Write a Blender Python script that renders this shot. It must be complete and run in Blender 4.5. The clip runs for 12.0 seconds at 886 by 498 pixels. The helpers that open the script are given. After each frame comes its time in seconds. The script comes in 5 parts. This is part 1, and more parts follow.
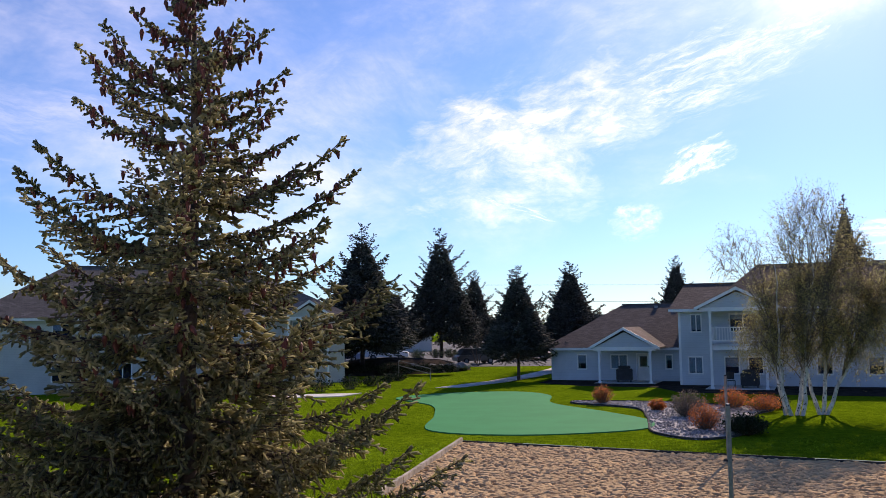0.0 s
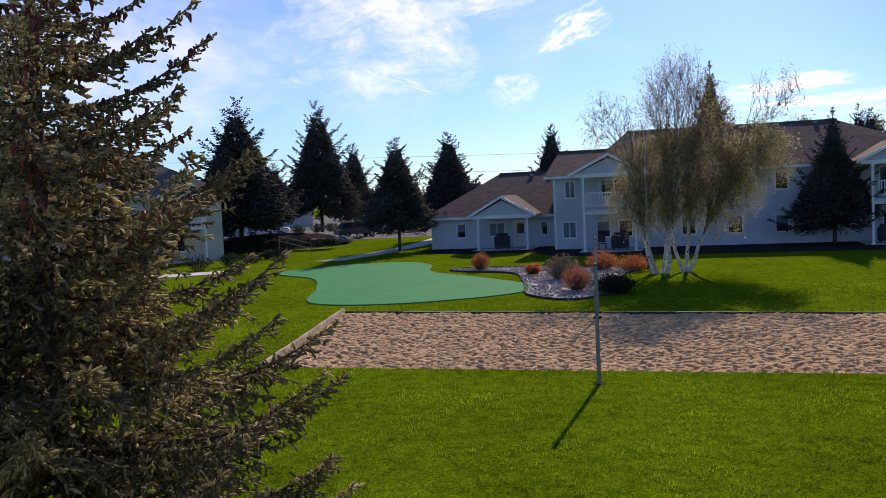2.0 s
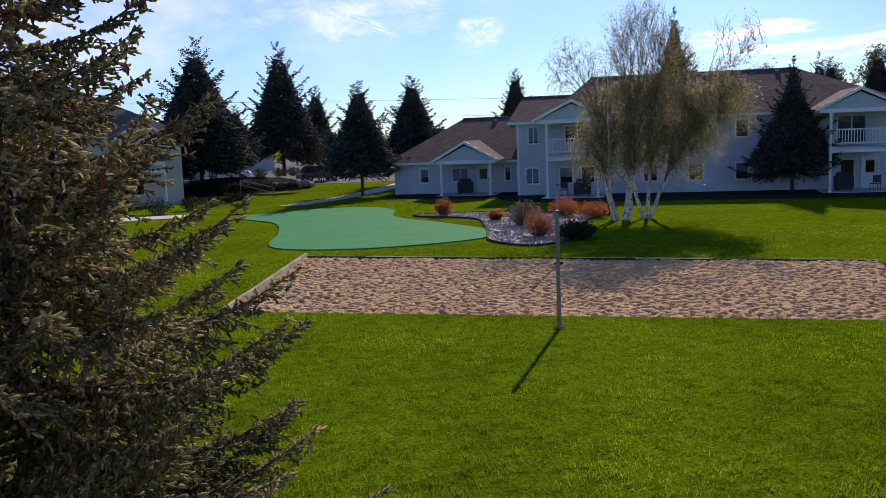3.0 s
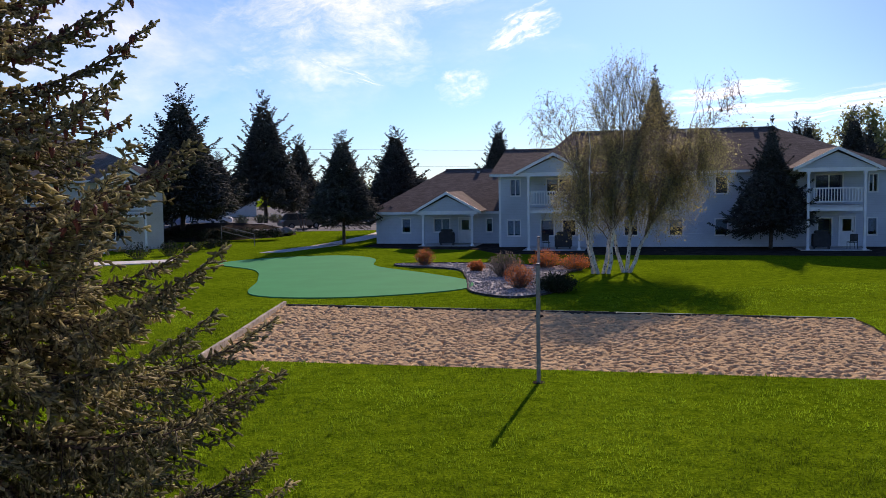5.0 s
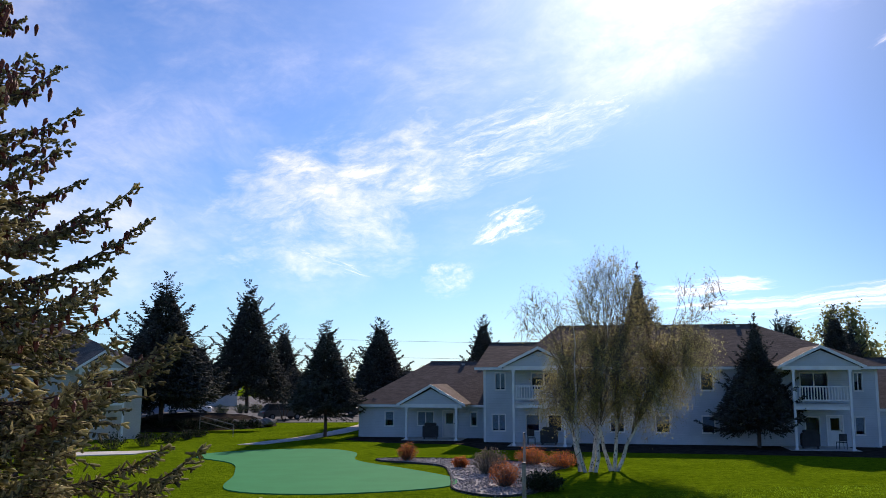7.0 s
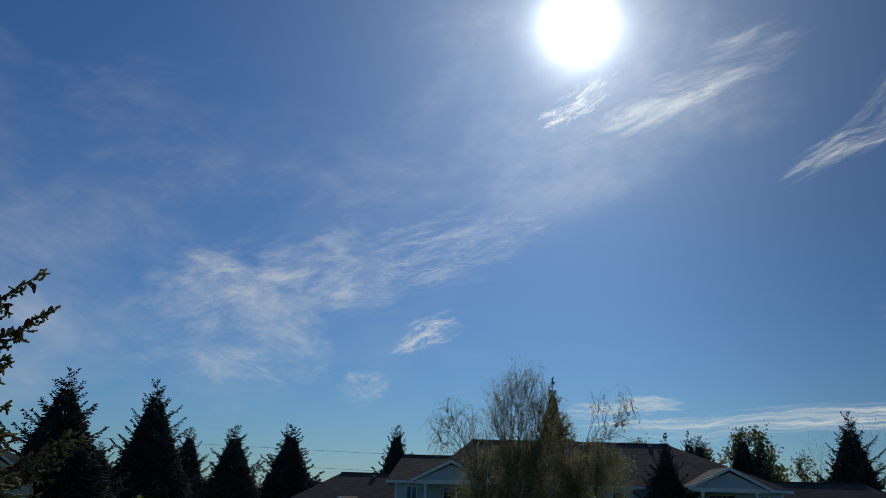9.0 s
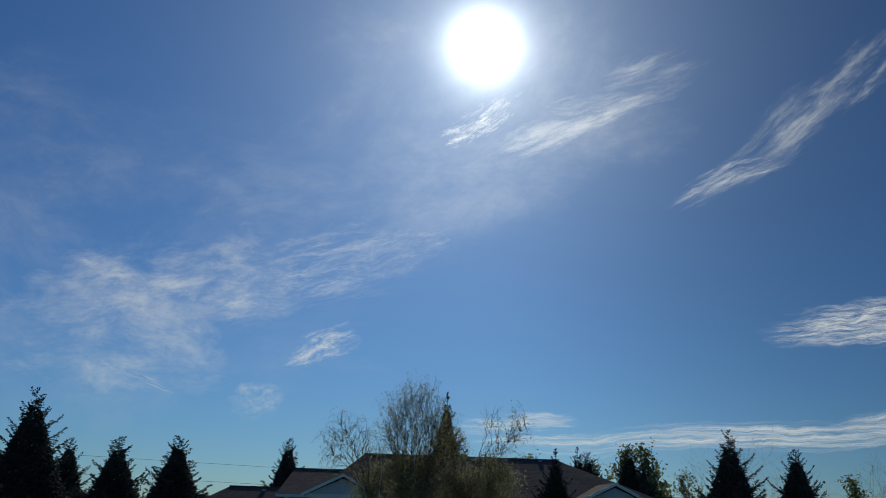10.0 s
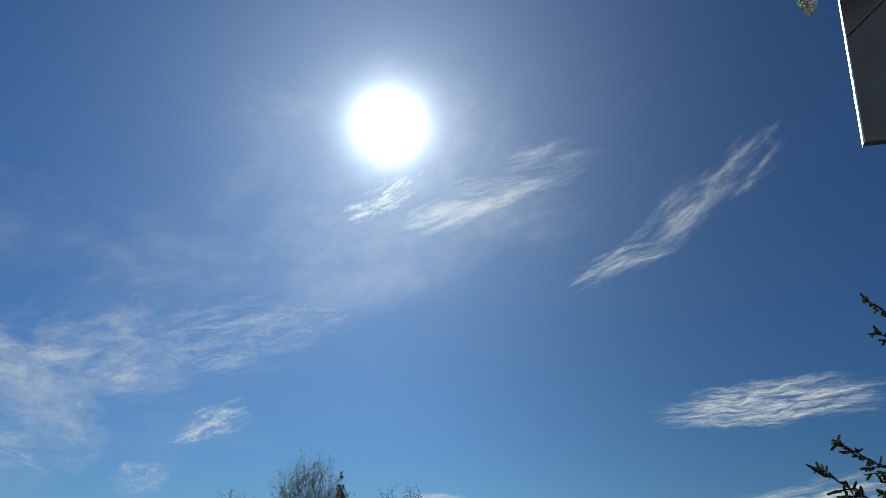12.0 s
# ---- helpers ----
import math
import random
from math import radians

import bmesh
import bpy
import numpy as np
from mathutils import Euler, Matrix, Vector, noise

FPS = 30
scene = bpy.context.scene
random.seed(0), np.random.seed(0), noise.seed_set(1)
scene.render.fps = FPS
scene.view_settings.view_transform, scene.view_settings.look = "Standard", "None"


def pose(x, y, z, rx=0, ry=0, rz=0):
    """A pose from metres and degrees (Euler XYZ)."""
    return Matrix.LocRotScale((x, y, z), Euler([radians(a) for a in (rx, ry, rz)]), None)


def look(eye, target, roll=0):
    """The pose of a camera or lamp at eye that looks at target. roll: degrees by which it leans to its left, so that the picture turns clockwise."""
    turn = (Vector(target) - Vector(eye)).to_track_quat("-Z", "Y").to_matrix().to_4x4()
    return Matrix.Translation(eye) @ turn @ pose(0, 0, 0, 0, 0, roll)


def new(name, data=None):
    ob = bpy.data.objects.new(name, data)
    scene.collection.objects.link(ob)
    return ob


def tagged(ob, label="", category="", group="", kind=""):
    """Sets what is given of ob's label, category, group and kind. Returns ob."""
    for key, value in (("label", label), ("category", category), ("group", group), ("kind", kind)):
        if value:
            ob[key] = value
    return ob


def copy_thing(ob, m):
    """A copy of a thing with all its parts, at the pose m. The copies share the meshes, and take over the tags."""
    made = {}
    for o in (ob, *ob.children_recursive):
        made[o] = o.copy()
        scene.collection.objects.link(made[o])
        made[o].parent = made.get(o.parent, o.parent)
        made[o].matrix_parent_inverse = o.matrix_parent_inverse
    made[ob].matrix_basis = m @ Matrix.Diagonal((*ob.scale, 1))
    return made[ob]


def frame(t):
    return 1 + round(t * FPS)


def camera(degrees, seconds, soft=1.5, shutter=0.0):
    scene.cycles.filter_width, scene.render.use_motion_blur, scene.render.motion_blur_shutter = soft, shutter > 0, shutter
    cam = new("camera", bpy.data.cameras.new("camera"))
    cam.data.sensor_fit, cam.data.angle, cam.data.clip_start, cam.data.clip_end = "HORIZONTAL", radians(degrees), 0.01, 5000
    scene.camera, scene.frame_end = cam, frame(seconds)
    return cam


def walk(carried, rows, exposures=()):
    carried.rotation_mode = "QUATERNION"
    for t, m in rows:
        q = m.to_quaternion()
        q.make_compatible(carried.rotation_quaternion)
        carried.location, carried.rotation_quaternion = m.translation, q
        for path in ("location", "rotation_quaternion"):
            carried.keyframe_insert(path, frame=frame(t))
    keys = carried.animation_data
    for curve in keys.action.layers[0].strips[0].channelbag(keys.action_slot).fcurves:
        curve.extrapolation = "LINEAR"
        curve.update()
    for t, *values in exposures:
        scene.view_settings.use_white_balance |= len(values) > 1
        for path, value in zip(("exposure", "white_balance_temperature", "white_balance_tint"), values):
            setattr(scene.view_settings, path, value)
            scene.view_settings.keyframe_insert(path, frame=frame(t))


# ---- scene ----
cam = camera(52.50, 12.0, soft=0.65)
PATH = [
    (0.0, pose(-0.160, -0.032, 4.432, 94.72, 0.86, -1.51)),
    (0.5, pose(-0.105, -0.006, 4.409, 94.59, 1.09, -5.27)),
    (1.0, pose(-0.090, 0.000, 4.388, 96.68, 1.10, -6.50)),
    (1.5, pose(-0.067, -0.022, 4.375, 94.80, 1.62, -7.94)),
    (2.0, pose(-0.024, -0.044, 4.367, 86.41, 2.61, -9.04)),
    (2.5, pose(-0.014, -0.073, 4.334, 81.65, 2.84, -10.40)),
    (3.0, pose(-0.025, -0.083, 4.387, 82.81, 2.06, -11.36)),
    (3.5, pose(-0.017, -0.064, 4.409, 84.33, 1.44, -11.74)),
    (5.5, pose(0.000, 0.000, 4.400, 86.40, 0.80, -12.60)),
    (6.0, pose(-0.006, 0.007, 4.399, 88.05, 0.85, -12.85)),
    (6.5, pose(-0.006, 0.008, 4.435, 93.17, 0.55, -13.12)),
    (7.0, pose(-0.018, -0.005, 4.478, 98.10, -0.03, -13.46)),
    (7.2, pose(0.001, -0.006, 4.489, 99.68, -0.14, -13.54)),
    (8.8, pose(0.014, 0.005, 4.431, 104.87, -1.08, -17.90)),
    (9.0, pose(0.017, 0.002, 4.429, 105.14, -1.65, -18.96)),
    (9.5, pose(0.025, -0.010, 4.416, 105.71, -1.82, -22.21)),
    (10.0, pose(0.018, 0.001, 4.407, 106.22, -1.82, -25.63)),
    (10.5, pose(0.013, 0.005, 4.412, 108.15, -1.59, -28.48)),
    (11.0, pose(0.004, 0.000, 4.429, 110.69, -0.96, -30.71)),
    (11.5, pose(-0.007, 0.013, 4.406, 111.37, -0.95, -31.85)),
    (12.0, pose(0.013, -0.008, 4.363, 111.28, -1.20, -32.15)),
]
walk(cam, PATH, exposures=[(0.0, 0.54, 7350, 26), (1.0, 0.44, 7250, 26), (1.5, 0.44, 7300, 26), (2.5, 0.32, 7300, 27), (3.5, 0.44, 7250, 27), (5.5, 0.40, 7250, 28), (6.5, 0.38, 7200, 25), (7.2, 0.26, 7050, 19),
                            (8.8, -1.08, 6350, 5), (10.0, -1.12, 6150, 3), (12.0, -1.08, 6000, 1)])

# ---- sky, sun ----
SUN_YAW, SUN_UP = radians(-27.55), radians(29.0)
SUN = Vector((-math.sin(SUN_YAW) * math.cos(SUN_UP), math.cos(SUN_YAW) * math.cos(SUN_UP), math.sin(SUN_UP)))


def sky_dir(yaw, up):
    yaw, up = radians(yaw), radians(up)
    return Vector((-math.sin(yaw) * math.cos(up), math.cos(yaw) * math.cos(up), math.sin(up)))


sun = new("sun", bpy.data.lights.new("sun", "SUN"))
sun.data.energy, sun.data.angle, sun.data.color = 3.8, radians(0.6), (1.0, 0.94, 0.85)
sun.matrix_world = look(sky_dir(-27.55, 27.6) * 100, (0, 0, 0))


class Nodes:
    """Short hand for building a node tree."""

    def __init__(self, tree):
        self.tree = tree
        tree.nodes.clear()

    def add(self, kind, values=(), **props):
        n = self.tree.nodes.new(kind)
        for k, v in props.items():
            if k == "operation":
                n.operation = v
            elif k == "data_type":
                n.data_type = v
            elif k == "blend_type":
                n.blend_type = v
        for k, v in dict(values).items():
            self.put(n.inputs[k], v)
        return n

    def put(self, socket, v):
        if isinstance(v, bpy.types.NodeSocket):
            self.tree.links.new(v, socket)
        else:
            socket.default_value = v

    def math(self, op, a, b=0.0, c=0.0, clamp=False):
        n = self.add("ShaderNodeMath", {0: a, 1: b, 2: c}, operation=op)
        n.use_clamp = clamp
        return n.outputs[0]

    def vec(self, op, a, b=(0, 0, 0)):
        n = self.add("ShaderNodeVectorMath", {0: a, 1: b}, operation=op)
        return n.outputs["Value"] if op in ("DOT_PRODUCT", "LENGTH") else n.outputs[0]

    def span(self, v, a, b, c=0.0, d=1.0, smooth=True):
        n = self.add("ShaderNodeMapRange", {0: v, 1: a, 2: b, 3: c, 4: d})
        n.interpolation_type = "SMOOTHSTEP" if smooth else "LINEAR"
        return n.outputs[0]

    def noise(self, vec, scale, detail=4.0, rough=0.55, dist=0.0):
        n = self.add("ShaderNodeTexNoise", {"Scale": scale, "Detail": detail, "Roughness": rough, "Distortion": dist})
        if vec is not None:
            self.put(n.inputs["Vector"], vec)
        return n

    def mix(self, f, a, b, mode="MIX"):
        n = self.add("ShaderNodeMix", data_type="RGBA", blend_type=mode)
        self.put(n.inputs["Factor"], f)
        self.put(n.inputs["A"], a if isinstance(a, bpy.types.NodeSocket) else (*a[:3], 1))
        self.put(n.inputs["B"], b if isinstance(b, bpy.types.NodeSocket) else (*b[:3], 1))
        return n.outputs["Result"]


world = bpy.data.worlds.new("sky")
scene.world = world
world.use_nodes = True
N = Nodes(world.node_tree)
sky = N.add("ShaderNodeTexSky")
sky.sky_type, sky.sun_disc, sky.sun_elevation, sky.sun_rotation = "NISHITA", False, SUN_UP, -SUN_YAW
sky.altitude, sky.air_density, sky.dust_density, sky.ozone_density = 300.0, 1.0, 0.25, 2.0
way = N.add("ShaderNodeTexCoord").outputs["Generated"]
wob = N.noise(way, 7.0, 5.0, 0.6)
wobble = N.vec("SCALE", N.vec("SUBTRACT", wob.outputs["Color"], (0.5, 0.5, 0.5)))
wobble.node.inputs["Scale"].default_value = 0.030
bent = N.vec("ADD", way, wobble)
# yaw, up, half width, half height, lean (all degrees), strength, wisp scale
CLOUDS = [
    (-7.6, 12.0, 9.0, 4.8, 12, 0.80, 9), (-5.5, 9.3, 8.0, 4.8, 0, 0.66, 7), (-17.0, 14.6, 8.5, 2.8, 16, 0.46, 22), (-23.0, 16.5, 6.0, 2.4, 20, 0.30, 22),
    (-17.6, 9.7, 2.7, 1.2, 25, 0.95, 14), (-6.3, 7.2, 3.0, 0.5, -18, 0.7, 9), (-14.0, 6.3, 1.9, 1.3, 0, 0.45, 9),
    (-34.0, 24.7, 8.0, 2.6, 20, 0.62, 7), (-27.3, 24.4, 3.2, 1.3, 25, 1.2, 18), (-44.0, 20.4, 4.0, 1.0, 20, 0.75, 8), (-48.0, 23.5, 6.0, 1.7, 36, 0.45, 7),
    (-51.5, 25.5, 3.4, 1.5, 34, 0.5, 8), (-52.0, 11.3, 7.5, 1.5, 5, 1.25, 24), (-44.0, 4.7, 14.0, 0.95, 2, 1.35, 16), (-55.5, 6.0, 7.0, 1.3, 8, 1.3, 12),
    (-30.0, 5.4, 4.5, 0.7, 5, 1.25, 14), (-33.0, 4.5, 6.0, 0.45, 3, 1.1, 12), (18.0, 12.0, 14.0, 5.5, -10, 0.26, 6), (-4.0, 15.0, 20.0, 11.0, 5, 0.52, 4), (12.0, 14.0, 17.0, 12.0, 0, 0.62, 3),
    (-26.0, 25.0, 13.0, 9.0, 15, 0.30, 4),
]
cover = None
for yaw, up, wide, high, lean, strength, wisp in CLOUDS:
    c = sky_dir(yaw, up)
    right, rise = sky_dir(yaw - 90, 0), None
    rise = right.cross(c)
    cl, sl = math.cos(radians(lean)), math.sin(radians(lean))
    ax, ay = right * cl + rise * sl, rise * cl - right * sl
    px = N.math("MULTIPLY", N.vec("DOT_PRODUCT", bent, tuple(ax)), 1 / math.tan(radians(wide)))
    py = N.math("MULTIPLY", N.math("SUBTRACT", N.vec("DOT_PRODUCT", bent, tuple(ay)), ay.dot(c)), 1 / math.tan(radians(high)))
    px = N.math("SUBTRACT", px, ax.dot(c) / math.tan(radians(wide)))
    ahead = N.math("GREATER_THAN", N.vec("DOT_PRODUCT", way, tuple(c)), 0.5)
    r2 = N.math("ADD", N.math("MULTIPLY", px, px), N.math("MULTIPLY", py, py))
    streak = N.add("ShaderNodeCombineXYZ", {0: N.math("MULTIPLY", px, 0.9), 1: N.math("MULTIPLY", py, 0.55 + 0.30 * min(3.0, wide / high)), 2: yaw}).outputs[0]
    ragged = N.math("MULTIPLY", N.math("SUBTRACT", N.noise(streak, 1.6, 5.0, 0.65, 0.3).outputs["Fac"], 0.5), 2.4)
    body = N.span(N.math("ADD", r2, ragged), 1.0, -0.15)
    fibre = N.span(N.noise(streak, wisp * 0.17, 9.0, 0.66, 0.5).outputs["Fac"], 0.32, 0.74)
    fibre = N.math("MULTIPLY", fibre, N.span(N.noise(streak, wisp * 0.8, 6.0, 0.7, 0.4).outputs["Fac"], 0.25, 0.62, 0.35, 1.0))
    one = N.math("MULTIPLY", N.math("MULTIPLY", N.math("MULTIPLY", body, fibre), strength), ahead)
    cover = one if cover is None else N.math("MAXIMUM", cover, one)
cover = N.math("MINIMUM", cover, 0.9)
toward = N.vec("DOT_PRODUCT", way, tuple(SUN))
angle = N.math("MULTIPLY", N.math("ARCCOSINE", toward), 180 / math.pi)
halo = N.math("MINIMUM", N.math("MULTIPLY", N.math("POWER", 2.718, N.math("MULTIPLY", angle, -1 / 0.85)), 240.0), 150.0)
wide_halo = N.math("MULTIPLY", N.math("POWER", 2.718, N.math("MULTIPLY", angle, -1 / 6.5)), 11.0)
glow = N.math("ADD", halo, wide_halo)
cloud_light = N.math("ADD", 15.5, N.math("MULTIPLY", N.math("POWER", 2.718, N.math("MULTIPLY", angle, -1 / 9.0)), 16.0))
white = N.add("ShaderNodeCombineColor", {0: cloud_light, 1: cloud_light, 2: cloud_light}).outputs[0]
warm = N.mix(1.0, white, (1.0, 0.97, 0.93), "MULTIPLY")
deep = N.span(N.vec("DOT_PRODUCT", way, tuple(sky_dir(-64.0, 20.0))), 0.80, 1.0, 1.0, 0.60)
deep_rgb = N.add("ShaderNodeCombineColor", {0: deep, 1: deep, 2: deep}).outputs[0]
blue = N.mix(1.0, N.mix(1.0, sky.outputs[0], (0.45, 0.765, 1.22), "MULTIPLY"), deep_rgb, "MULTIPLY")
shown = N.mix(cover, blue, warm)
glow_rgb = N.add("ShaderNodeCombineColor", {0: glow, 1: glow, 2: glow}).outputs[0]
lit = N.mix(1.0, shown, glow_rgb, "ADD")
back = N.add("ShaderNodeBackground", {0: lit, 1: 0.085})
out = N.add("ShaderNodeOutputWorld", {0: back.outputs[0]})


# ---- materials ----
def material(name, base, rough=0.7, metal=0.0, vary=0.25, scale=3.0, fine=40.0, bump=0.2, bump_scale=60.0, tint=None, translucent=0.0, random_tint=0.0, spec=0.4, bump_dist=0.02):
    """A surface with two scales of colour variation and fine relief, in metres."""
    m = bpy.data.materials.new(name)
    m.use_nodes = True
    n = Nodes(m.node_tree)
    at = n.add("ShaderNodeTexCoord").outputs["Object"]
    big = n.noise(at, scale, 4.0, 0.6).outputs["Fac"]
    small = n.noise(at, fine, 3.0, 0.6).outputs["Fac"]
    dark = tuple(c * (1 - vary) for c in base)
    light = tint or tuple(min(1.0, c * (1 + vary)) for c in base)
    col = n.mix(n.span(big, 0.3, 0.7), dark, light)
    k = n.span(small, 0.25, 0.75, 1 - vary * 0.6, 1 + vary * 0.6, False)
    if random_tint:
        rnd = n.add("ShaderNodeNewGeometry").outputs["Random Per Island"]
        k = n.math("MULTIPLY", k, n.span(rnd, 0, 1, 1 - random_tint, 1 + random_tint, False))
    grey = n.add("ShaderNodeCombineColor", {0: k, 1: k, 2: k}).outputs[0]
    col = n.mix(1.0, col, grey, "MULTIPLY")
    b = n.add("ShaderNodeBsdfPrincipled", {"Base Color": col, "Roughness": rough, "Metallic": metal, "Specular IOR Level": spec})
    if bump:
        h = n.noise(at, bump_scale, 4.0, 0.6).outputs["Fac"]
        n.put(b.inputs["Normal"], n.add("ShaderNodeBump", {"Height": h, "Strength": bump, "Distance": bump_dist}).outputs[0])
    shader = b.outputs[0]
    if translucent:
        tr = n.add("ShaderNodeBsdfTranslucent", {0: col})
        shader = n.add("ShaderNodeMixShader", {0: translucent, 1: shader, 2: tr.outputs[0]}).outputs[0]
    n.add("ShaderNodeOutputMaterial", {0: shader})
    return m


def siding_material(name, base):
    """Horizontal lap siding with 11 cm courses and faint weathering."""
    m = bpy.data.materials.new(name)
    m.use_nodes = True
    n = Nodes(m.node_tree)
    at = n.add("ShaderNodeTexCoord").outputs["Object"]
    z = n.add("ShaderNodeSeparateXYZ", {0: at}).outputs[2]
    lap = n.math("FRACT", n.math("MULTIPLY", z, 1 / 0.115))
    groove = n.span(lap, 0.0, 0.12)
    weather = n.span(n.noise(at, 0.6, 5.0, 0.6).outputs["Fac"], 0.3, 0.7, 0.9, 1.06)
    k = n.math("MULTIPLY", weather, n.span(groove, 0, 1, 0.72, 1.0))
    grey = n.add("ShaderNodeCombineColor", {0: k, 1: k, 2: k}).outputs[0]
    col = n.mix(1.0, base, grey, "MULTIPLY")
    b = n.add("ShaderNodeBsdfPrincipled", {"Base Color": col, "Roughness": 0.55, "Specular IOR Level": 0.3})
    n.put(b.inputs["Normal"], n.add("ShaderNodeBump", {"Height": lap, "Strength": 0.5, "Distance": 0.015}).outputs[0])
    n.add("ShaderNodeOutputMaterial", {0: b.outputs[0]})
    return m


def shingle_material(name, base):
    m = bpy.data.materials.new(name)
    m.use_nodes = True
    n = Nodes(m.node_tree)
    at = n.add("ShaderNodeTexCoord").outputs["Object"]
    br = n.add("ShaderNodeTexBrick", {"Vector": n.vec("MULTIPLY", at, (1, 1, 1)), "Scale": 1.0, "Mortar Size": 0.012, "Brick Width": 0.32, "Row Height": 0.14,
               "Color1": (0.75, 0.75, 0.75, 1), "Color2": (1.15, 1.15, 1.15, 1), "Mortar": (0.55, 0.55, 0.55, 1)})
    stain = n.span(n.noise(at, 0.5, 5.0, 0.65).outputs["Fac"], 0.3, 0.7, 0.85, 1.12)
    grit = n.span(n.noise(at, 30.0, 3.0, 0.7).outputs["Fac"], 0.3, 0.7, 0.8, 1.2)
    k = n.math("MULTIPLY", stain, grit)
    grey = n.add("ShaderNodeCombineColor", {0: k, 1: k, 2: k}).outputs[0]
    col = n.mix(1.0, n.mix(1.0, base, br.outputs["Color"], "MULTIPLY"), grey, "MULTIPLY")
    b = n.add("ShaderNodeBsdfPrincipled", {"Base Color": col, "Roughness": 0.95, "Specular IOR Level": 0.04})
    n.add("ShaderNodeOutputMaterial", {0: b.outputs[0]})
    return m


def glass_material():
    m = bpy.data.materials.new("window_glass")
    m.use_nodes = True
    n = Nodes(m.node_tree)
    clear = n.add("ShaderNodeBsdfTransparent", {0: (0.64, 0.73, 0.84, 1)})
    shine = n.add("ShaderNodeBsdfGlossy", {0: (0.9, 0.95, 1.0, 1), 1: 0.03})
    n.add("ShaderNodeOutputMaterial", {0: n.add("ShaderNodeMixShader", {0: 0.015, 1: clear.outputs[0], 2: shine.outputs[0]}).outputs[0]})
    return m


def lawn_material():
    m = bpy.data.materials.new("lawn")
    m.use_nodes = True
    n = Nodes(m.node_tree)
    at = n.add("ShaderNodeTexCoord").outputs["Object"]
    big = n.span(n.noise(at, 0.22, 4.0, 0.6).outputs["Fac"], 0.3, 0.7)
    mid = n.span(n.noise(at, 2.4, 5.0, 0.7).outputs["Fac"], 0.34, 0.62)
    fine = n.span(n.noise(at, 16.0, 6.0, 0.75).outputs["Fac"], 0.30, 0.70)
    col = n.mix(big, (0.132, 0.208, 0.008), (0.180, 0.270, 0.011))
    col = n.mix(mid, n.mix(1.0, col, (0.58, 0.66, 0.6), "MULTIPLY"), col)
    col = n.mix(fine, n.mix(1.0, col, (0.38, 0.45, 0.4), "MULTIPLY"), n.mix(1.0, col, (1.5, 1.42, 1.2), "MULTIPLY"))
    clump = n.span(n.noise(at, 3.6, 6.0, 0.72, 0.4).outputs["Fac"], 0.53, 0.61)
    col = n.mix(n.math("MULTIPLY", clump, 0.45), col, n.mix(1.0, col, (0.30, 0.42, 0.6), "MULTIPLY"))
    b = n.add("ShaderNodeBsdfPrincipled", {"Base Color": col, "Roughness": 1.0, "Specular IOR Level": 0.0})
    h = n.math("ADD", n.noise(at, 30.0, 5.0, 0.7).outputs["Fac"], n.math("MULTIPLY", n.noise(at, 3.0, 3.0).outputs["Fac"], 1.2))
    n.put(b.inputs["Normal"], n.add("ShaderNodeBump", {"Height": h, "Strength": 0.9, "Distance": 0.07}).outputs[0])
    tr = n.add("ShaderNodeBsdfTranslucent", {0: col})
    n.add("ShaderNodeOutputMaterial", {0: n.add("ShaderNodeMixShader", {0: 0.0, 1: b.outputs[0], 2: tr.outputs[0]}).outputs[0]})
    return m


LAWN = lawn_material()
BLADE = material("grass_blade", (0.165, 0.262, 0.012), 0.5, vary=0.4, scale=0.3, fine=8, bump=0, translucent=0.45, random_tint=0.5, spec=0.05)
SAND = material("sand", (0.55, 0.375, 0.205), 1.0, vary=0.14, scale=0.7, fine=60, bump=0.5, bump_scale=40, spec=0.0)
TURF = material("putting_turf", (0.026, 0.245, 0.085), 0.9, vary=0.06, scale=0.5, fine=120, bump=0.15, bump_scale=250, spec=0.05, bump_dist=0.004)
TIMBER = material("grey_timber", (0.36, 0.31, 0.24), 0.85, spec=0.1, vary=0.3, scale=4, fine=30)
GRAVEL = material("white_gravel", (0.31, 0.29, 0.275), 0.9, spec=0.08, vary=0.3, scale=1.2, fine=25, bump=0.8, bump_scale=22, random_tint=0.3, bump_dist=0.05)
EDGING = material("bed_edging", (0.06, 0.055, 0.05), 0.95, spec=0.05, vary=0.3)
STEEL = material("galvanised_steel", (0.26, 0.25, 0.24), 0.65, metal=0.3, vary=0.2, scale=6, fine=60, bump=0.05)
BARK = material("spruce_bark", (0.09, 0.06, 0.045), 0.9, vary=0.35, scale=6, fine=40, bump=0.6, bump_scale=30)
BIRCH_BARK = material("birch_bark", (0.50, 0.48, 0.45), 0.8, vary=0.30, scale=4, fine=14, bump=0.4, tint=(0.70, 0.67, 0.62))
BIRCH_SCAR = material("birch_scar", (0.05, 0.045, 0.04), 0.9)
TWIG = material("twig", (0.16, 0.13, 0.105), 0.85, vary=0.25, bump=0)
BIRCH_LEAF = material("birch_leaf", (0.50, 0.42, 0.20), 0.6, vary=0.3, scale=0.6, fine=9, bump=0, tint=(0.46, 0.44, 0.19), translucent=0.62, random_tint=0.45, spec=0.15)
NEEDLE = material("spruce_needles", (0.30, 0.31, 0.175), 0.9, vary=0.35, scale=0.8, fine=9, bump=0, tint=(0.52, 0.46, 0.27), translucent=0.60, random_tint=0.5, spec=0.04)
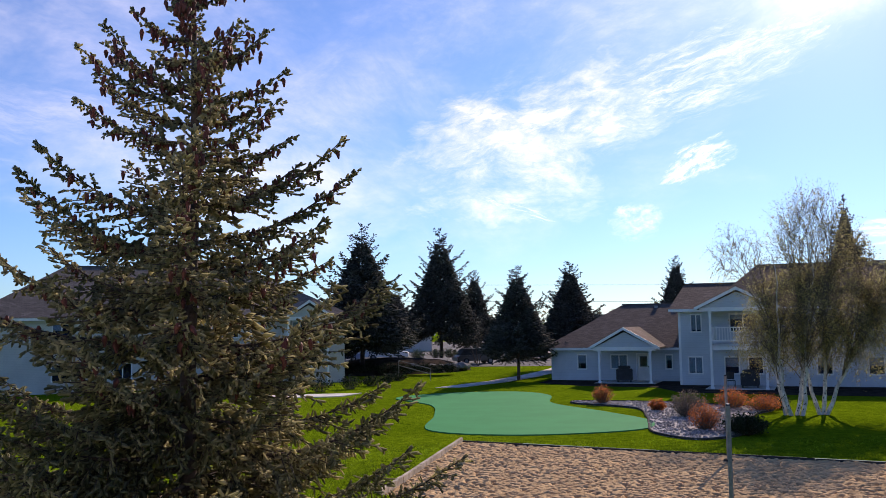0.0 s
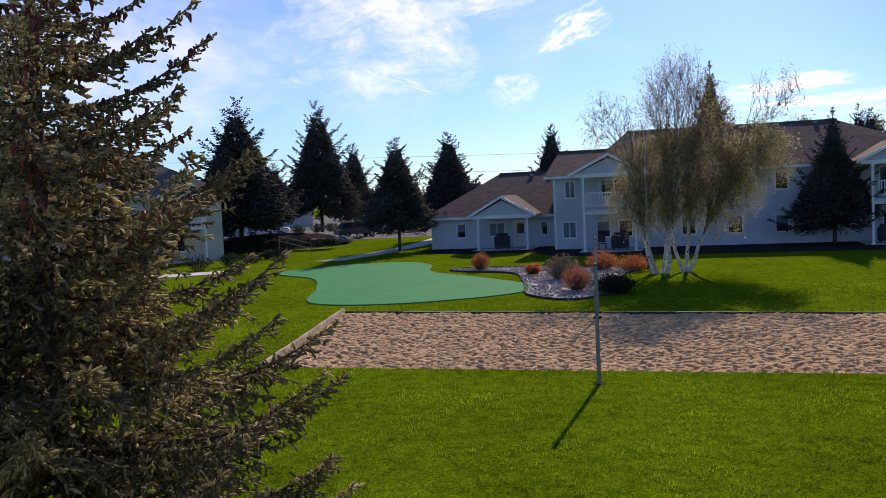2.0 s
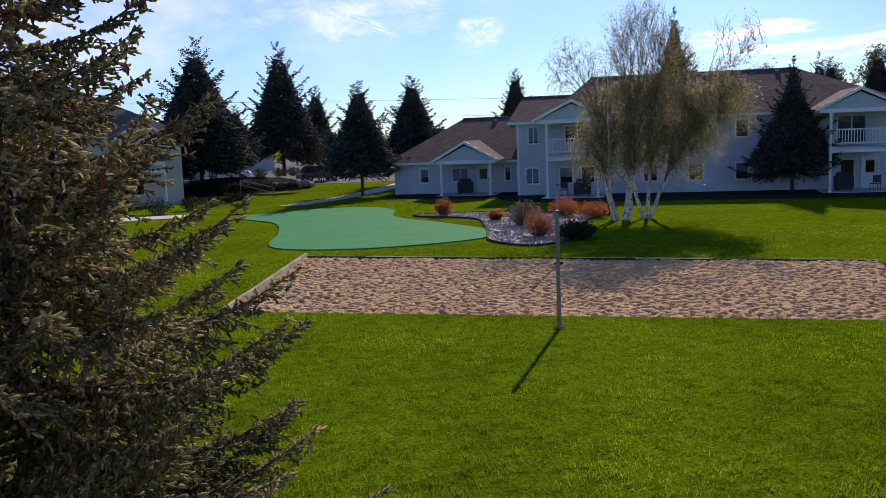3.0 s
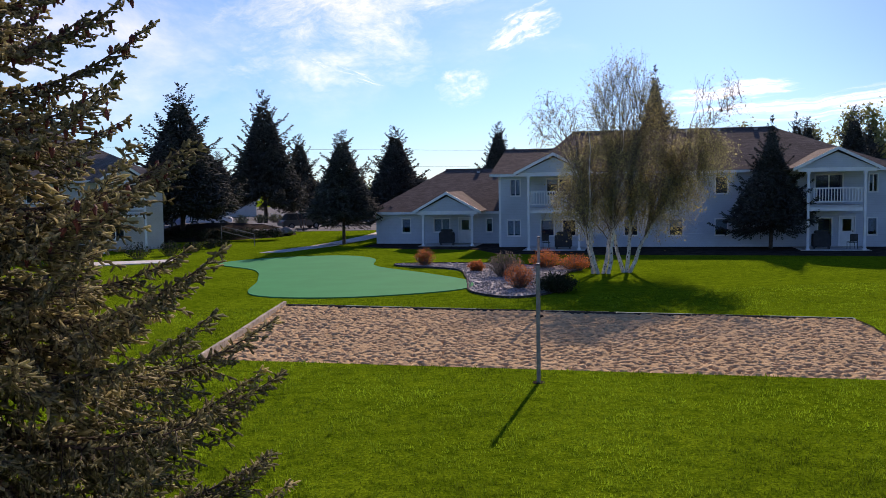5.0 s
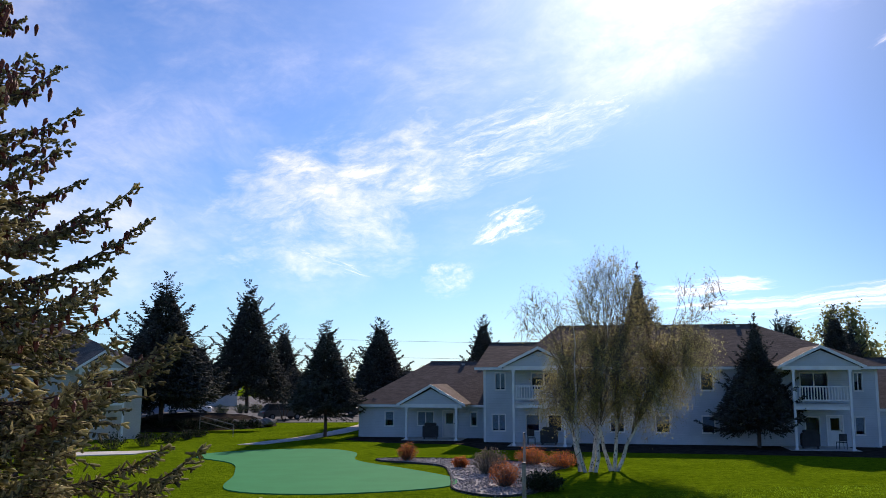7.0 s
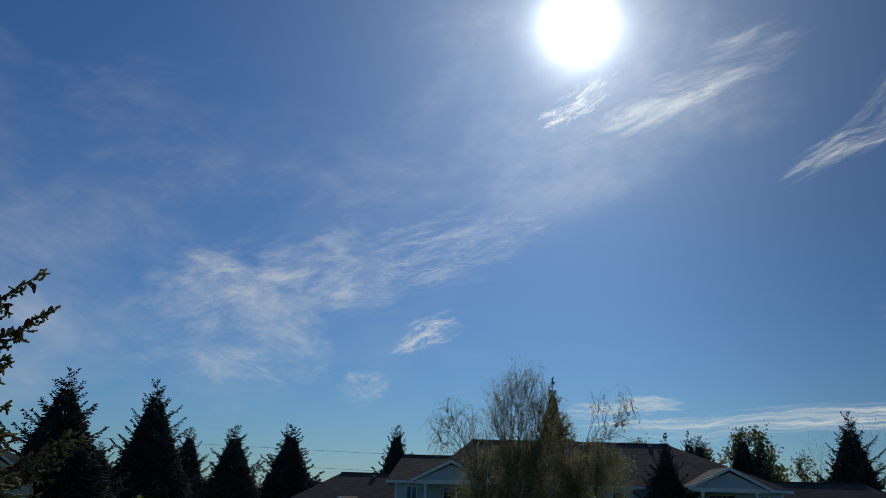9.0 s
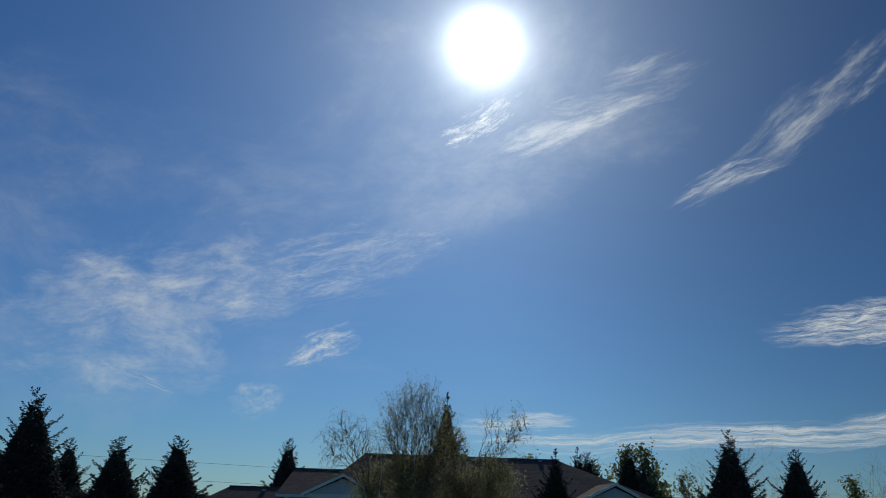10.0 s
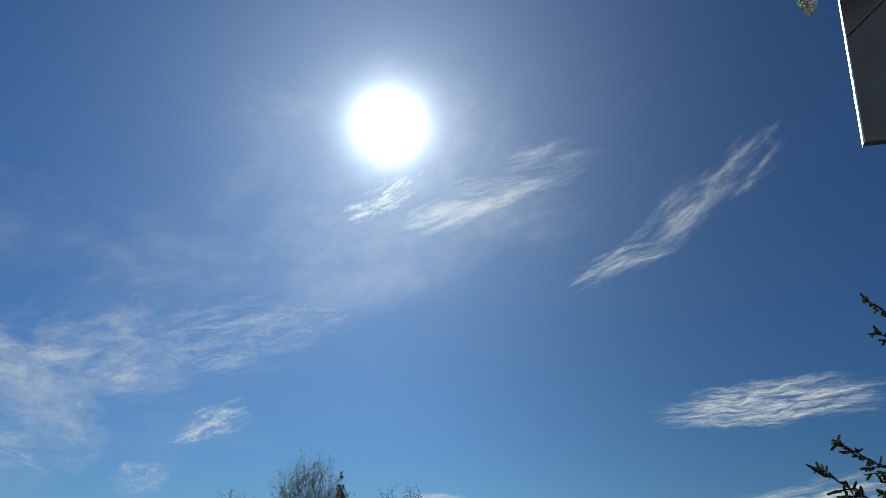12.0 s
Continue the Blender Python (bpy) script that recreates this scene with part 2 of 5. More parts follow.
FAR_NEEDLE = material("dark_needles", (0.085, 0.090, 0.082), 0.9, vary=0.35, scale=0.5, fine=3, bump=0, translucent=0.15, random_tint=0.5, spec=0.02)
CONE = material("spruce_cone", (0.135, 0.036, 0.026), 0.65, vary=0.35, scale=9, fine=60, bump=0.7, bump_scale=90)
RED_SHRUB = material("russet_leaves", (0.60, 0.155, 0.05), 0.7, vary=0.35, scale=2.5, fine=14, bump=0, tint=(0.66, 0.24, 0.07), translucent=0.55, random_tint=0.4, spec=0.1)
TAN_GRASS = material("dry_grass", (0.34, 0.25, 0.17), 0.8, spec=0.1, vary=0.35, scale=2, fine=12, bump=0, translucent=0.3, random_tint=0.4)
FAR_WOOD = material("far_woods", (0.17, 0.15, 0.11), 0.9, vary=0.35, scale=0.06, fine=0.5, bump=0, tint=(0.21, 0.20, 0.12), translucent=0.3, random_tint=0.4, spec=0.02)
GREEN_LEAF = material("spring_leaf", (0.27, 0.28, 0.12), 0.7, vary=0.3, scale=0.3, fine=2, bump=0, translucent=0.5, random_tint=0.4, spec=0.1)
DARK_LEAF = material("dark_evergreen", (0.035, 0.048, 0.025), 0.9, spec=0.02, vary=0.35, scale=1, fine=8, bump=0, random_tint=0.4)
SIDING = siding_material("pale_siding", (0.54, 0.58, 0.63))
SIDING_TAN = siding_material("cream_siding", (0.55, 0.53, 0.49))
SHINGLE = shingle_material("brown_shingle", (0.155, 0.118, 0.100))
SHINGLE_TAN = shingle_material("tan_shingle", (0.20, 0.165, 0.14))
TRIM = material("white_trim", (0.78, 0.78, 0.77), 0.45, vary=0.06, scale=1.5, bump=0.05)
DOOR = material("white_door", (0.70, 0.70, 0.68), 0.4, vary=0.06, bump=0.05)
GLASS = glass_material()
BLIND = material("window_blind", (0.55, 0.54, 0.50), 0.8, vary=0.08, bump=0)
# dark blue-grey colour carries the dimness of the rooms behind the windows
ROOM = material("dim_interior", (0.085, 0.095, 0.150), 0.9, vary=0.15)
VENT = material("roof_vent_metal", (0.42, 0.41, 0.40), 0.5, metal=0.3, vary=0.15)
CONCRETE = material("concrete", (0.58, 0.55, 0.50), 0.95, spec=0.06, vary=0.14, scale=0.8, fine=25, bump=0.2)
ASPHALT = material("asphalt", (0.13, 0.13, 0.13), 0.95, spec=0.06, vary=0.2, scale=0.4, fine=30, bump=0.3)
MULCH = material("dark_mulch", (0.050, 0.040, 0.032), 1.0, spec=0.0, vary=0.4, scale=1.5, fine=20, bump=0.8, bump_scale=18)
ROCK = material("grey_rock", (0.24, 0.235, 0.23), 0.9, spec=0.05, vary=0.3, scale=1.5, fine=12, bump=0.6, bump_scale=8)
DARK_METAL = material("dark_metal", (0.05, 0.05, 0.055), 0.45, metal=0.6, bump=0.05)
GRILL = material("grill_cover", (0.03, 0.03, 0.032), 0.7)
ALUMINIUM = material("anodised_aluminium", (0.80, 0.81, 0.82), 0.28, metal=0.9, vary=0.05, scale=4, bump=0.03)
CELL = material("solar_cell", (0.018, 0.02, 0.045), 0.22, vary=0.15, scale=2, fine=150, bump=0.02, spec=0.5)
SHEET = material("white_backsheet", (0.72, 0.74, 0.78), 0.3, vary=0.05, bump=0.02)
BEAM = material("dark_painted_wood", (0.045, 0.04, 0.035), 0.6, vary=0.25, scale=5)
PANEL = material("stained_grey_panel", (0.15, 0.155, 0.155), 0.6, vary=0.16, scale=5, fine=25, bump=0.08)
PANEL_MARK = material("dark_stain", (0.025, 0.025, 0.025), 0.7)
DECK = material("deck_boards", (0.28, 0.22, 0.17), 0.8, vary=0.25)
TYRE = material("tyre_rubber", (0.02, 0.02, 0.02), 0.85)
CABLE = material("black_cable", (0.03, 0.03, 0.03), 0.7, bump=0)


def paint(name, rgb):
    return material(name, rgb, 0.3, vary=0.04, scale=2, bump=0, spec=0.5)


def crystal_material():
    m = bpy.data.materials.new("amber_crystal")
    m.use_nodes = True
    n = Nodes(m.node_tree)
    b = n.add("ShaderNodeBsdfPrincipled", {"Base Color": (0.95, 0.86, 0.66, 1), "Roughness": 0.04, "Transmission Weight": 0.75, "IOR": 1.6})
    n.add("ShaderNodeOutputMaterial", {0: b.outputs[0]})
    return m


CRYSTAL = crystal_material()


# ---- mesh helpers ----
def box(bm, x0, x1, y0, y1, z0, z1):
    v = [bm.verts.new((x, y, z)) for z in (z0, z1) for y in (y0, y1) for x in (x0, x1)]
    for f in ((0, 2, 3, 1), (4, 5, 7, 6), (0, 1, 5, 4), (2, 6, 7, 3), (0, 4, 6, 2), (1, 3, 7, 5)):
        bm.faces.new([v[i] for i in f])
    return v


def tube(bm, a, b, r0, r1=None, sides=8, caps=True):
    r1 = r0 if r1 is None else r1
    a, b = Vector(a), Vector(b)
    d = (b - a).normalized()
    s = d.orthogonal().normalized()
    t = d.cross(s)
    rings = []
    for p, r in ((a, r0), (b, r1)):
        rings.append([bm.verts.new(p + (s * math.cos(q) + t * math.sin(q)) * r) for q in (2 * math.pi * i / sides for i in range(sides))])
    for i in range(sides):
        j = (i + 1) % sides
        bm.faces.new((rings[0][i], rings[0][j], rings[1][j], rings[1][i]))
    if caps:
        bm.faces.new(rings[0][::-1])
        bm.faces.new(rings[1])


def slab(bm, top, thick):
    """A plate of any outline: top corners in order, and how far it goes down."""
    u = [bm.verts.new(p) for p in top]
    d = [bm.verts.new((p[0], p[1], p[2] - thick)) for p in top]
    bm.faces.new(u)
    bm.faces.new(d[::-1])
    for i in range(len(u)):
        j = (i + 1) % len(u)
        bm.faces.new((u[i], d[i], d[j], u[j]))


def link_mesh(name, mesh, mat, parent=None, label=""):
    mesh.materials.append(mat)
    ob = new(name, mesh)
    if parent is not None:
        ob.parent = parent
    if label:
        ob["label"] = label
    return ob


def part(name, bm, mat, parent=None, label="", bevel=0.0, smooth=False):
    if bevel:
        bmesh.ops.bevel(bm, geom=list(bm.edges), offset=bevel, segments=2, affect="EDGES", clamp_overlap=True)
    bmesh.ops.recalc_face_normals(bm, faces=bm.faces)
    mesh = bpy.data.meshes.new(name)
    bm.to_mesh(mesh)
    bm.free()
    if smooth:
        mesh.shade_smooth()
    return link_mesh(name, mesh, mat, parent, label)


def boxes(name, spans, mat, parent=None, label="", bevel=0.0):
    bm = bmesh.new()
    for s in spans:
        box(bm, *s)
    return part(name, bm, mat, parent, label, bevel)


def array_mesh(name, verts, faces, mat, parent=None, label="", smooth=False):
    """A mesh from arrays; faces all have the same number of corners."""
    verts, faces = np.asarray(verts, np.float32), np.asarray(faces, np.int32)
    mesh = bpy.data.meshes.new(name)
    n, k = faces.shape
    mesh.vertices.add(len(verts))
    mesh.vertices.foreach_set("co", verts.ravel())
    mesh.loops.add(n * k)
    mesh.loops.foreach_set("vertex_index", faces.ravel())
    mesh.polygons.add(n)
    mesh.polygons.foreach_set("loop_start", np.arange(0, n * k, k, dtype=np.int32))
    mesh.update(calc_edges=True)
    mesh.validate()
    if smooth:
        mesh.shade_smooth()
    return link_mesh(name, mesh, mat, parent, label)


def thing(name, m, label, category, group="", kind=""):
    ob = new(name)
    ob.matrix_basis = m
    return tagged(ob, label, category, group, kind)


def unit(a):
    return a / np.maximum(np.linalg.norm(a, axis=-1, keepdims=True), 1e-9)


def frames(d):
    """Two directions square to each of the rows of d."""
    up = np.where(np.abs(d[:, 2:3]) < 0.9, np.array([[0.0, 0, 1]]), np.array([[1.0, 0, 0]]))
    s = unit(np.cross(d, up))
    return s, np.cross(s, d)


def limbs(p0, p1, r0, r1, sides=5):
    """Tapered prisms between rows of points."""
    p0, p1 = np.asarray(p0, float), np.asarray(p1, float)
    r0, r1 = np.asarray(r0, float), np.asarray(r1, float)
    s, t = frames(unit(p1 - p0))
    q = 2 * np.pi * np.arange(sides) / sides
    ring = s[:, None] * np.cos(q)[None, :, None] + t[:, None] * np.sin(q)[None, :, None]
    verts = np.concatenate([p0[:, None] + ring * r0[:, None, None], p1[:, None] + ring * r1[:, None, None]], 1)
    i = np.arange(sides)
    j = (i + 1) % sides
    face = np.stack([i, j, j + sides, i + sides], 1)
    faces = face[None] + (np.arange(len(p0)) * 2 * sides)[:, None, None]
    return verts.reshape(-1, 3), faces.reshape(-1, 4)


def leaves(p, size, rng, long=1.5, droop=0.0):
    """Small leaf-shaped quads at the rows of p."""
    n = len(p)
    a = unit(rng.normal(size=(n, 3)) + np.array([0, 0, -droop]))
    s, t = frames(a)
    size = (size * rng.uniform(0.6, 1.3, n))[:, None]
    v = np.stack([p, p + a * size * long * 0.5 + s * size * 0.5, p + a * size * long, p + a * size * long * 0.5 - s * size * 0.5], 1)
    return v.reshape(-1, 3), np.arange(n * 4).reshape(n, 4)


# ---- trees ----
def spruce(name, m, label, height, spread, low, seed, whorl, arms, sec_step, twig_step, twig_len, core, needles, needle_len, needle_wide, mat, power=0.68, lift=0.25, cones=0, category="spruce tree", ragged=0.3, side_len=0.40, sag=-0.28, blunt=False, inner=0.0, even=False, loose=0.55, fill=0, rise_top=0.47, inner_size=0.12, side_top=1.0, hang=0.10, lop=0.0):
    """A conifer: tapered trunk, whorls of boughs with side shoots, and short needle-covered twigs."""
    rng = np.random.default_rng(seed)
    tree = thing(name, m, label, category)
    zs = np.linspace(0, height, 14)
    tr = (height * 0.014) * (1 - zs / height) + 0.012
    path = np.stack([0.02 * np.sin(zs * 1.3), 0.02 * np.cos(zs), zs], 1)
    v, f = limbs(path[:-1], path[1:], tr[:-1], tr[1:], 8)
    array_mesh("trunk", v, f, BARK, tree, smooth=True)
    seg0, seg1, sr0, sr1 = [], [], [], []
    tb, td, tl = [], [], []
    tips = []
    z = low
    while z < height - 0.05:
        up = (z - low) / (height - low)
        reach = spread * (1 - up) ** power
        n = max(4, int(round(arms * (0.55 + 0.45 * (1 - up)))))
        turn = rng.uniform(0, 6.28)
        for k in range(n):
            az = turn + 2 * np.pi * k / n + rng.normal(0, 0.22)
            L = reach * (1 + rng.uniform(-ragged, ragged * 0.45)) * (1 - lop * min(0.0, np.cos(az))) + 0.04
            out = np.array([np.cos(az), np.sin(az), 0.0])
            pitch = sag + (rise_top - sag) * up + rng.normal(0, 0.08)
            npt = max(4, int(L / 0.22))
            s = np.linspace(0, 1, npt)
            rise = L * (np.sin(pitch) * s - 0.10 * (1 - up) * np.sin(s * np.pi) + lift * s ** 3 * (0.25 + 0.75 * up))
            side = np.array([-out[1], out[0], 0.0])
            bend = rng.normal(0, 0.06) * L * s ** 2
            pts = np.array([0, 0, z + rng.uniform(-0.5, 0.5) * whorl]) + out * (L * s * np.cos(pitch))[:, None] + side * bend[:, None]
            pts[:, 2] += rise
            rad = (0.009 * L + 0.003) * (1 - s) + 0.003
            seg0.append(pts[:-1]); seg1.append(pts[1:]); sr0.append(rad[:-1]); sr1.append(rad[1:])
            tips.append((pts, out, L, up))
            a0 = 0.12 if L > 0.5 else 0.0
            for q in np.arange(a0 * L, L, sec_step):
                w = q / L
                base = np.array([np.interp(w, s, pts[:, c]) for c in range(3)])
                ahead = np.array([np.interp(min(1, w + 0.1), s, pts[:, c]) for c in range(3)]) - np.array([np.interp(max(0, w - 0.1), s, pts[:, c]) for c in range(3)])
                ahead /= np.linalg.norm(ahead) + 1e-9
                for sg in (-1, 1):
                    l2 = (side_len * (1 + (side_top - 1) * up) * (L - q) + 0.8 * twig_len) * rng.uniform(0.6, 1.2)
                    l2 = min(l2, 0.42 * L + 0.05)
                    d2 = ahead * 0.75 + side * sg * rng.uniform(0.55, 0.95) + np.array([0, 0, rng.normal(-hang * (1.6 - up), 0.16)])
                    d2 /= np.linalg.norm(d2)
                    e = base + d2 * l2 + np.array([0, 0, -0.10 * l2])
                    if l2 > twig_len * 1.2:
                        seg0.append(base[None]); seg1.append(e[None]); sr0.append([0.004 + core * 0.15]); sr1.append([0.003])
                    m2 = max(1, int(l2 / twig_step))
                    w2 = (np.arange(m2) + rng.uniform(0.3, 1.0, m2)) / m2
                    b2 = base + (e - base) * w2[:, None]
                    dd = d2[None] * 0.8 + rng.normal(0, loose, (m2, 3)) + np.array([0, 0, -0.12 - 0.25 * (1 - up)]) * (loose / 0.55)
                    tb.append(b2); td.append(dd); tl.append(twig_len * rng.uniform(0.55, 1.15, m2))
                    tb.append(e[None] - d2[None] * twig_len * 0.4); td.append(d2[None] + rng.normal(0, 0.12, (1, 3))); tl.append(np.array([twig_len * 1.1]))
            ns = max(2, int(L / (twig_step * 0.8)))
            w3 = rng.uniform(0.06, 1.0, ns)
            b3 = np.stack([np.interp(w3, s, pts[:, c]) for c in range(3)], 1)
            tb.append(b3); td.append(out[None] * 0.5 + rng.normal(0, loose * 1.1, (ns, 3)) + np.array([0, 0, 0.15])); tl.append(twig_len * rng.uniform(0.6, 1.1, ns))
            e = pts[-1]
            dl = pts[-1] - pts[-2]
            tb.append(np.repeat((e - unit(dl[None])[0] * twig_len * 0.4)[None], 4, 0)); td.append(unit(dl[None]) + rng.normal(0, 0.35, (4, 3))); tl.append(np.full(4, twig_len))
        z += whorl * rng.uniform(0.75, 1.2) * (1.0 if even else 0.6 + 0.4 * (1 - up))
    tb.append(np.array([[0, 0, height - twig_len * 0.5]] * 3)); td.append(np.array([[0, 0, 1.0], [0.35, 0.1, 1], [-0.3, -0.2, 1]])); tl.append(np.full(3, twig_len * 1.4))
    v, f = limbs(np.concatenate(seg0), np.concatenate(seg1), np.concatenate(sr0), np.concatenate(sr1), 4)
    array_mesh("branchwork", v, f, BARK, tree)
    tb, td, tl = np.concatenate(tb), unit(np.concatenate(td)), np.concatenate(tl)
    tl = tl * (0.42 + 0.58 * np.clip(1.6 * (height - tb[:, 2]) / (height - low), 0, 1))
    te = tb + td * tl[:, None]
    n = len(tb)
    # spindle cores as triangles
    s, t = frames(td)
    q = 2 * np.pi * np.arange(3) / 3
    ring = s[:, None] * np.cos(q)[None, :, None] + t[:, None] * np.sin(q)[None, :, None]
    rr = (core * rng.uniform(0.7, 1.3, n))[:, None, None]
    if blunt:
        ra, rb = tb + td * tl[:, None] * 0.10, tb + td * tl[:, None] * 0.86
        verts = np.concatenate([ra[:, None] + ring * rr, rb[:, None] + ring * rr * 0.8, te[:, None]], 1)
        tri = np.array([[0, 1, 4], [0, 4, 3], [1, 2, 5], [1, 5, 4], [2, 0, 3], [2, 3, 5], [3, 4, 6], [4, 5, 6], [5, 3, 6]])
    else:
        mid = tb + td * tl[:, None] * 0.5
        verts = np.concatenate([tb[:, None], mid[:, None] + ring * rr, te[:, None]], 1)
        tri = np.array([[0, 2, 1], [0, 3, 2], [0, 1, 3], [1, 2, 4], [2, 3, 4], [3, 1, 4]])
    faces = (tri[None] + (np.arange(n) * verts.shape[1])[:, None, None]).reshape(-1, 3)
    verts = verts.reshape(-1, 3)
    if needles:
        w = rng.uniform(0.02, 1.0, (n, needles))
        b = tb[:, None] + td[:, None] * (tl[:, None] * w)[..., None]
        rq = rng.uniform(0, 6.28, (n, needles))
        rad = s[:, None] * np.cos(rq)[..., None] + t[:, None] * np.sin(rq)[..., None]
        d = unit(rad * 0.85 + td[:, None] * 0.6)
        wd = np.cross(d, td[:, None])
        nl = needle_len * rng.uniform(0.7, 1.2, (n, needles, 1))
        nv = np.stack([b - wd * needle_wide * 0.5, b + wd * needle_wide * 0.5, b + d * nl], 2).reshape(-1, 3)
        nf = np.arange(len(nv)).reshape(-1, 3) + len(verts)
        verts, faces = np.concatenate([verts, nv]), np.concatenate([faces, nf])
    crown = array_mesh("crown", verts, faces, mat, tree)
    if inner:
        # old inner twigs that close the view through the tree
        up = (1 - rng.random(fill) ** 0.62) * 0.86
        zc = low + (height - low) * up
        rad = inner * spread * (1 - up) ** (power + 0.42) * np.sqrt(rng.random(fill))
        q = rng.uniform(0, 6.28, fill)
        ib = np.stack([np.cos(q) * rad, np.sin(q) * rad, zc], 1)
        di = unit(np.stack([np.cos(q), np.sin(q), np.zeros(fill)], 1) + rng.normal(0, 0.5, (fill, 3)))
        ln = (inner_size * rng.uniform(1.2, 2.0, fill) * (1 - 0.6 * up))[:, None]
        si, ti = frames(di)
        ring = si[:, None] * np.cos(2.1 * np.arange(3))[None, :, None] + ti[:, None] * np.sin(2.1 * np.arange(3))[None, :, None]
        iv = np.concatenate([ib[:, None], (ib + di * ln * 0.5)[:, None] + ring * inner_size * 0.24, (ib + di * ln)[:, None]], 1).reshape(-1, 3)
        tri = np.array([[0, 2, 1], [0, 3, 2], [0, 1, 3], [1, 2, 4], [2, 3, 4], [3, 1, 4]])
        array_mesh("inner_foliage", iv, (tri[None] + (np.arange(fill) * 5)[:, None, None]).reshape(-1, 3), mat, tree)
    if cones:
        p0, p1 = [], []
        for pts, out, L, up in tips:
            if up > 0.42:
                for _ in range(int(rng.poisson(cones * (0.4 + up)))):
                    w = rng.uniform(0.25, 0.92)
                    sp = np.linspace(0, 1, len(pts))
                    c = np.array([np.interp(w, sp, pts[:, k]) for k in range(3)]) + rng.normal(0, 0.055, 3) * np.array([1, 1, 0.5])
                    p0.append(c); p1.append(c + np.array([rng.normal(0, 0.02), rng.normal(0, 0.02), -rng.uniform(0.07, 0.11)]))
        p0, p1 = np.array(p0), np.array(p1)
        order = np.argsort(p0[:, 1])
        p0, p1 = p0[order], p1[order]

        def cone_shape(q0, q1):
            mid = q0 * 0.7 + q1 * 0.3
            r = np.full(len(q0), 0.023)
            v1, f1 = limbs(q0, mid, r * 0.45, r, 6)
            v2, f2 = limbs(mid, q1, r, r * 0.35, 6)
            return np.concatenate([v1, v2]), np.concatenate([f1, f2 + len(v1)])

        first = array_mesh("cone", *cone_shape(np.zeros((1, 3)), np.array([[0.004, 0.0, -0.09]])), CONE, tree, "reddish brown hanging cone", smooth=True)
        for k in range(min(300, len(p0))):
            ob = first if k == 0 else new("cone", first.data)
            ob.parent = tree
            ob.location = p0[k]
            ob.rotation_euler = (rng.normal(0, 0.22), rng.normal(0, 0.22), rng.uniform(0, 6.28))
        ob = array_mesh("cone_cluster", *cone_shape(p0[300:], p1[300:]), CONE, tree, "reddish brown hanging cones", smooth=True)
        ob["kind"] = "stuff"
    return tree


def grow(rng, p, d, length, r, depth, out, droop, split=3, spread=0.5, wig=0.18, steps=5, child=(0.38, 0.62)):
    """Limbs that fork; out collects (start, end, r0, r1, depth)."""
    cur, cd = np.array(p, float), unit(np.array([d], float))[0]
    for i in range(steps):
        k = i / steps
        nd = cd + rng.normal(0, wig, 3) + np.array([0, 0, -droop * k])
        cd = nd / np.linalg.norm(nd)
        nx = cur + cd * length / steps
        ra, rb = r * (1 - 0.75 * k), r * (1 - 0.75 * (k + 1 / steps))
        out.append((cur, nx, ra, rb, depth))
        if depth > 0 and i >= 1:
            for _ in range(split if i < steps - 1 else split + 1):
                if rng.random() < 0.8:
                    sd = cd + rng.normal(0, spread, 3)
                    grow(rng, nx, sd, length * rng.uniform(*child), rb * 0.6, depth - 1, out, droop * 1.7, split, spread, wig * 1.1, max(3, steps - 1), child)
        cur = nx


def leafy_tree(name, m, label, category, height, seed, trunks, leaf_mat, leaf_size, per_end, bark, split=2, spread=0.55, droop=0.05, depth=2, thick=0.012, lean=0.15, steps=5, leaf_depth=0, child=(0.38, 0.62)):
    rng = np.random.default_rng(seed)
    tree = thing(name, m, label, category)
    ends = []
    thin = []
    for (x, y, dx, dy, hh) in trunks:
        out = []
        grow(rng, (x, y, -0.05), (dx, dy, 1.0), height * hh, height * thick * hh, depth, out, droop * 0.2, split, spread, 0.05, steps + 2, child)
        main = [o for o in out if o[4] == depth]
        v, f = limbs([o[0] for o in main], [o[1] for o in main], [o[2] for o in main], [max(o[3], 0.01) for o in main], 8)
        array_mesh("trunk", v, f, bark, tree, smooth=True)
        rest = [o for o in out if o[4] < depth]
        thin += rest
    v, f = limbs([o[0] for o in thin], [o[1] for o in thin], [max(o[2], 0.006) for o in thin], [max(o[3], 0.005) for o in thin], 3)
    array_mesh("branchwork", v, f, TWIG, tree)
    if per_end:
        a = np.array([o[0] for o in thin if o[4] <= leaf_depth])
        b = np.array([o[1] for o in thin if o[4] <= leaf_depth])
        k = rng.integers(0, len(a), len(a) * per_end)
        p = a[k] + (b[k] - a[k]) * rng.random((len(k), 1)) + rng.normal(0, leaf_size * 0.9, (len(k), 3))
        v, f = leaves(p, leaf_size, rng, 1.4, 0.6)
        array_mesh("crown", v, f, leaf_mat, tree)
    return tree


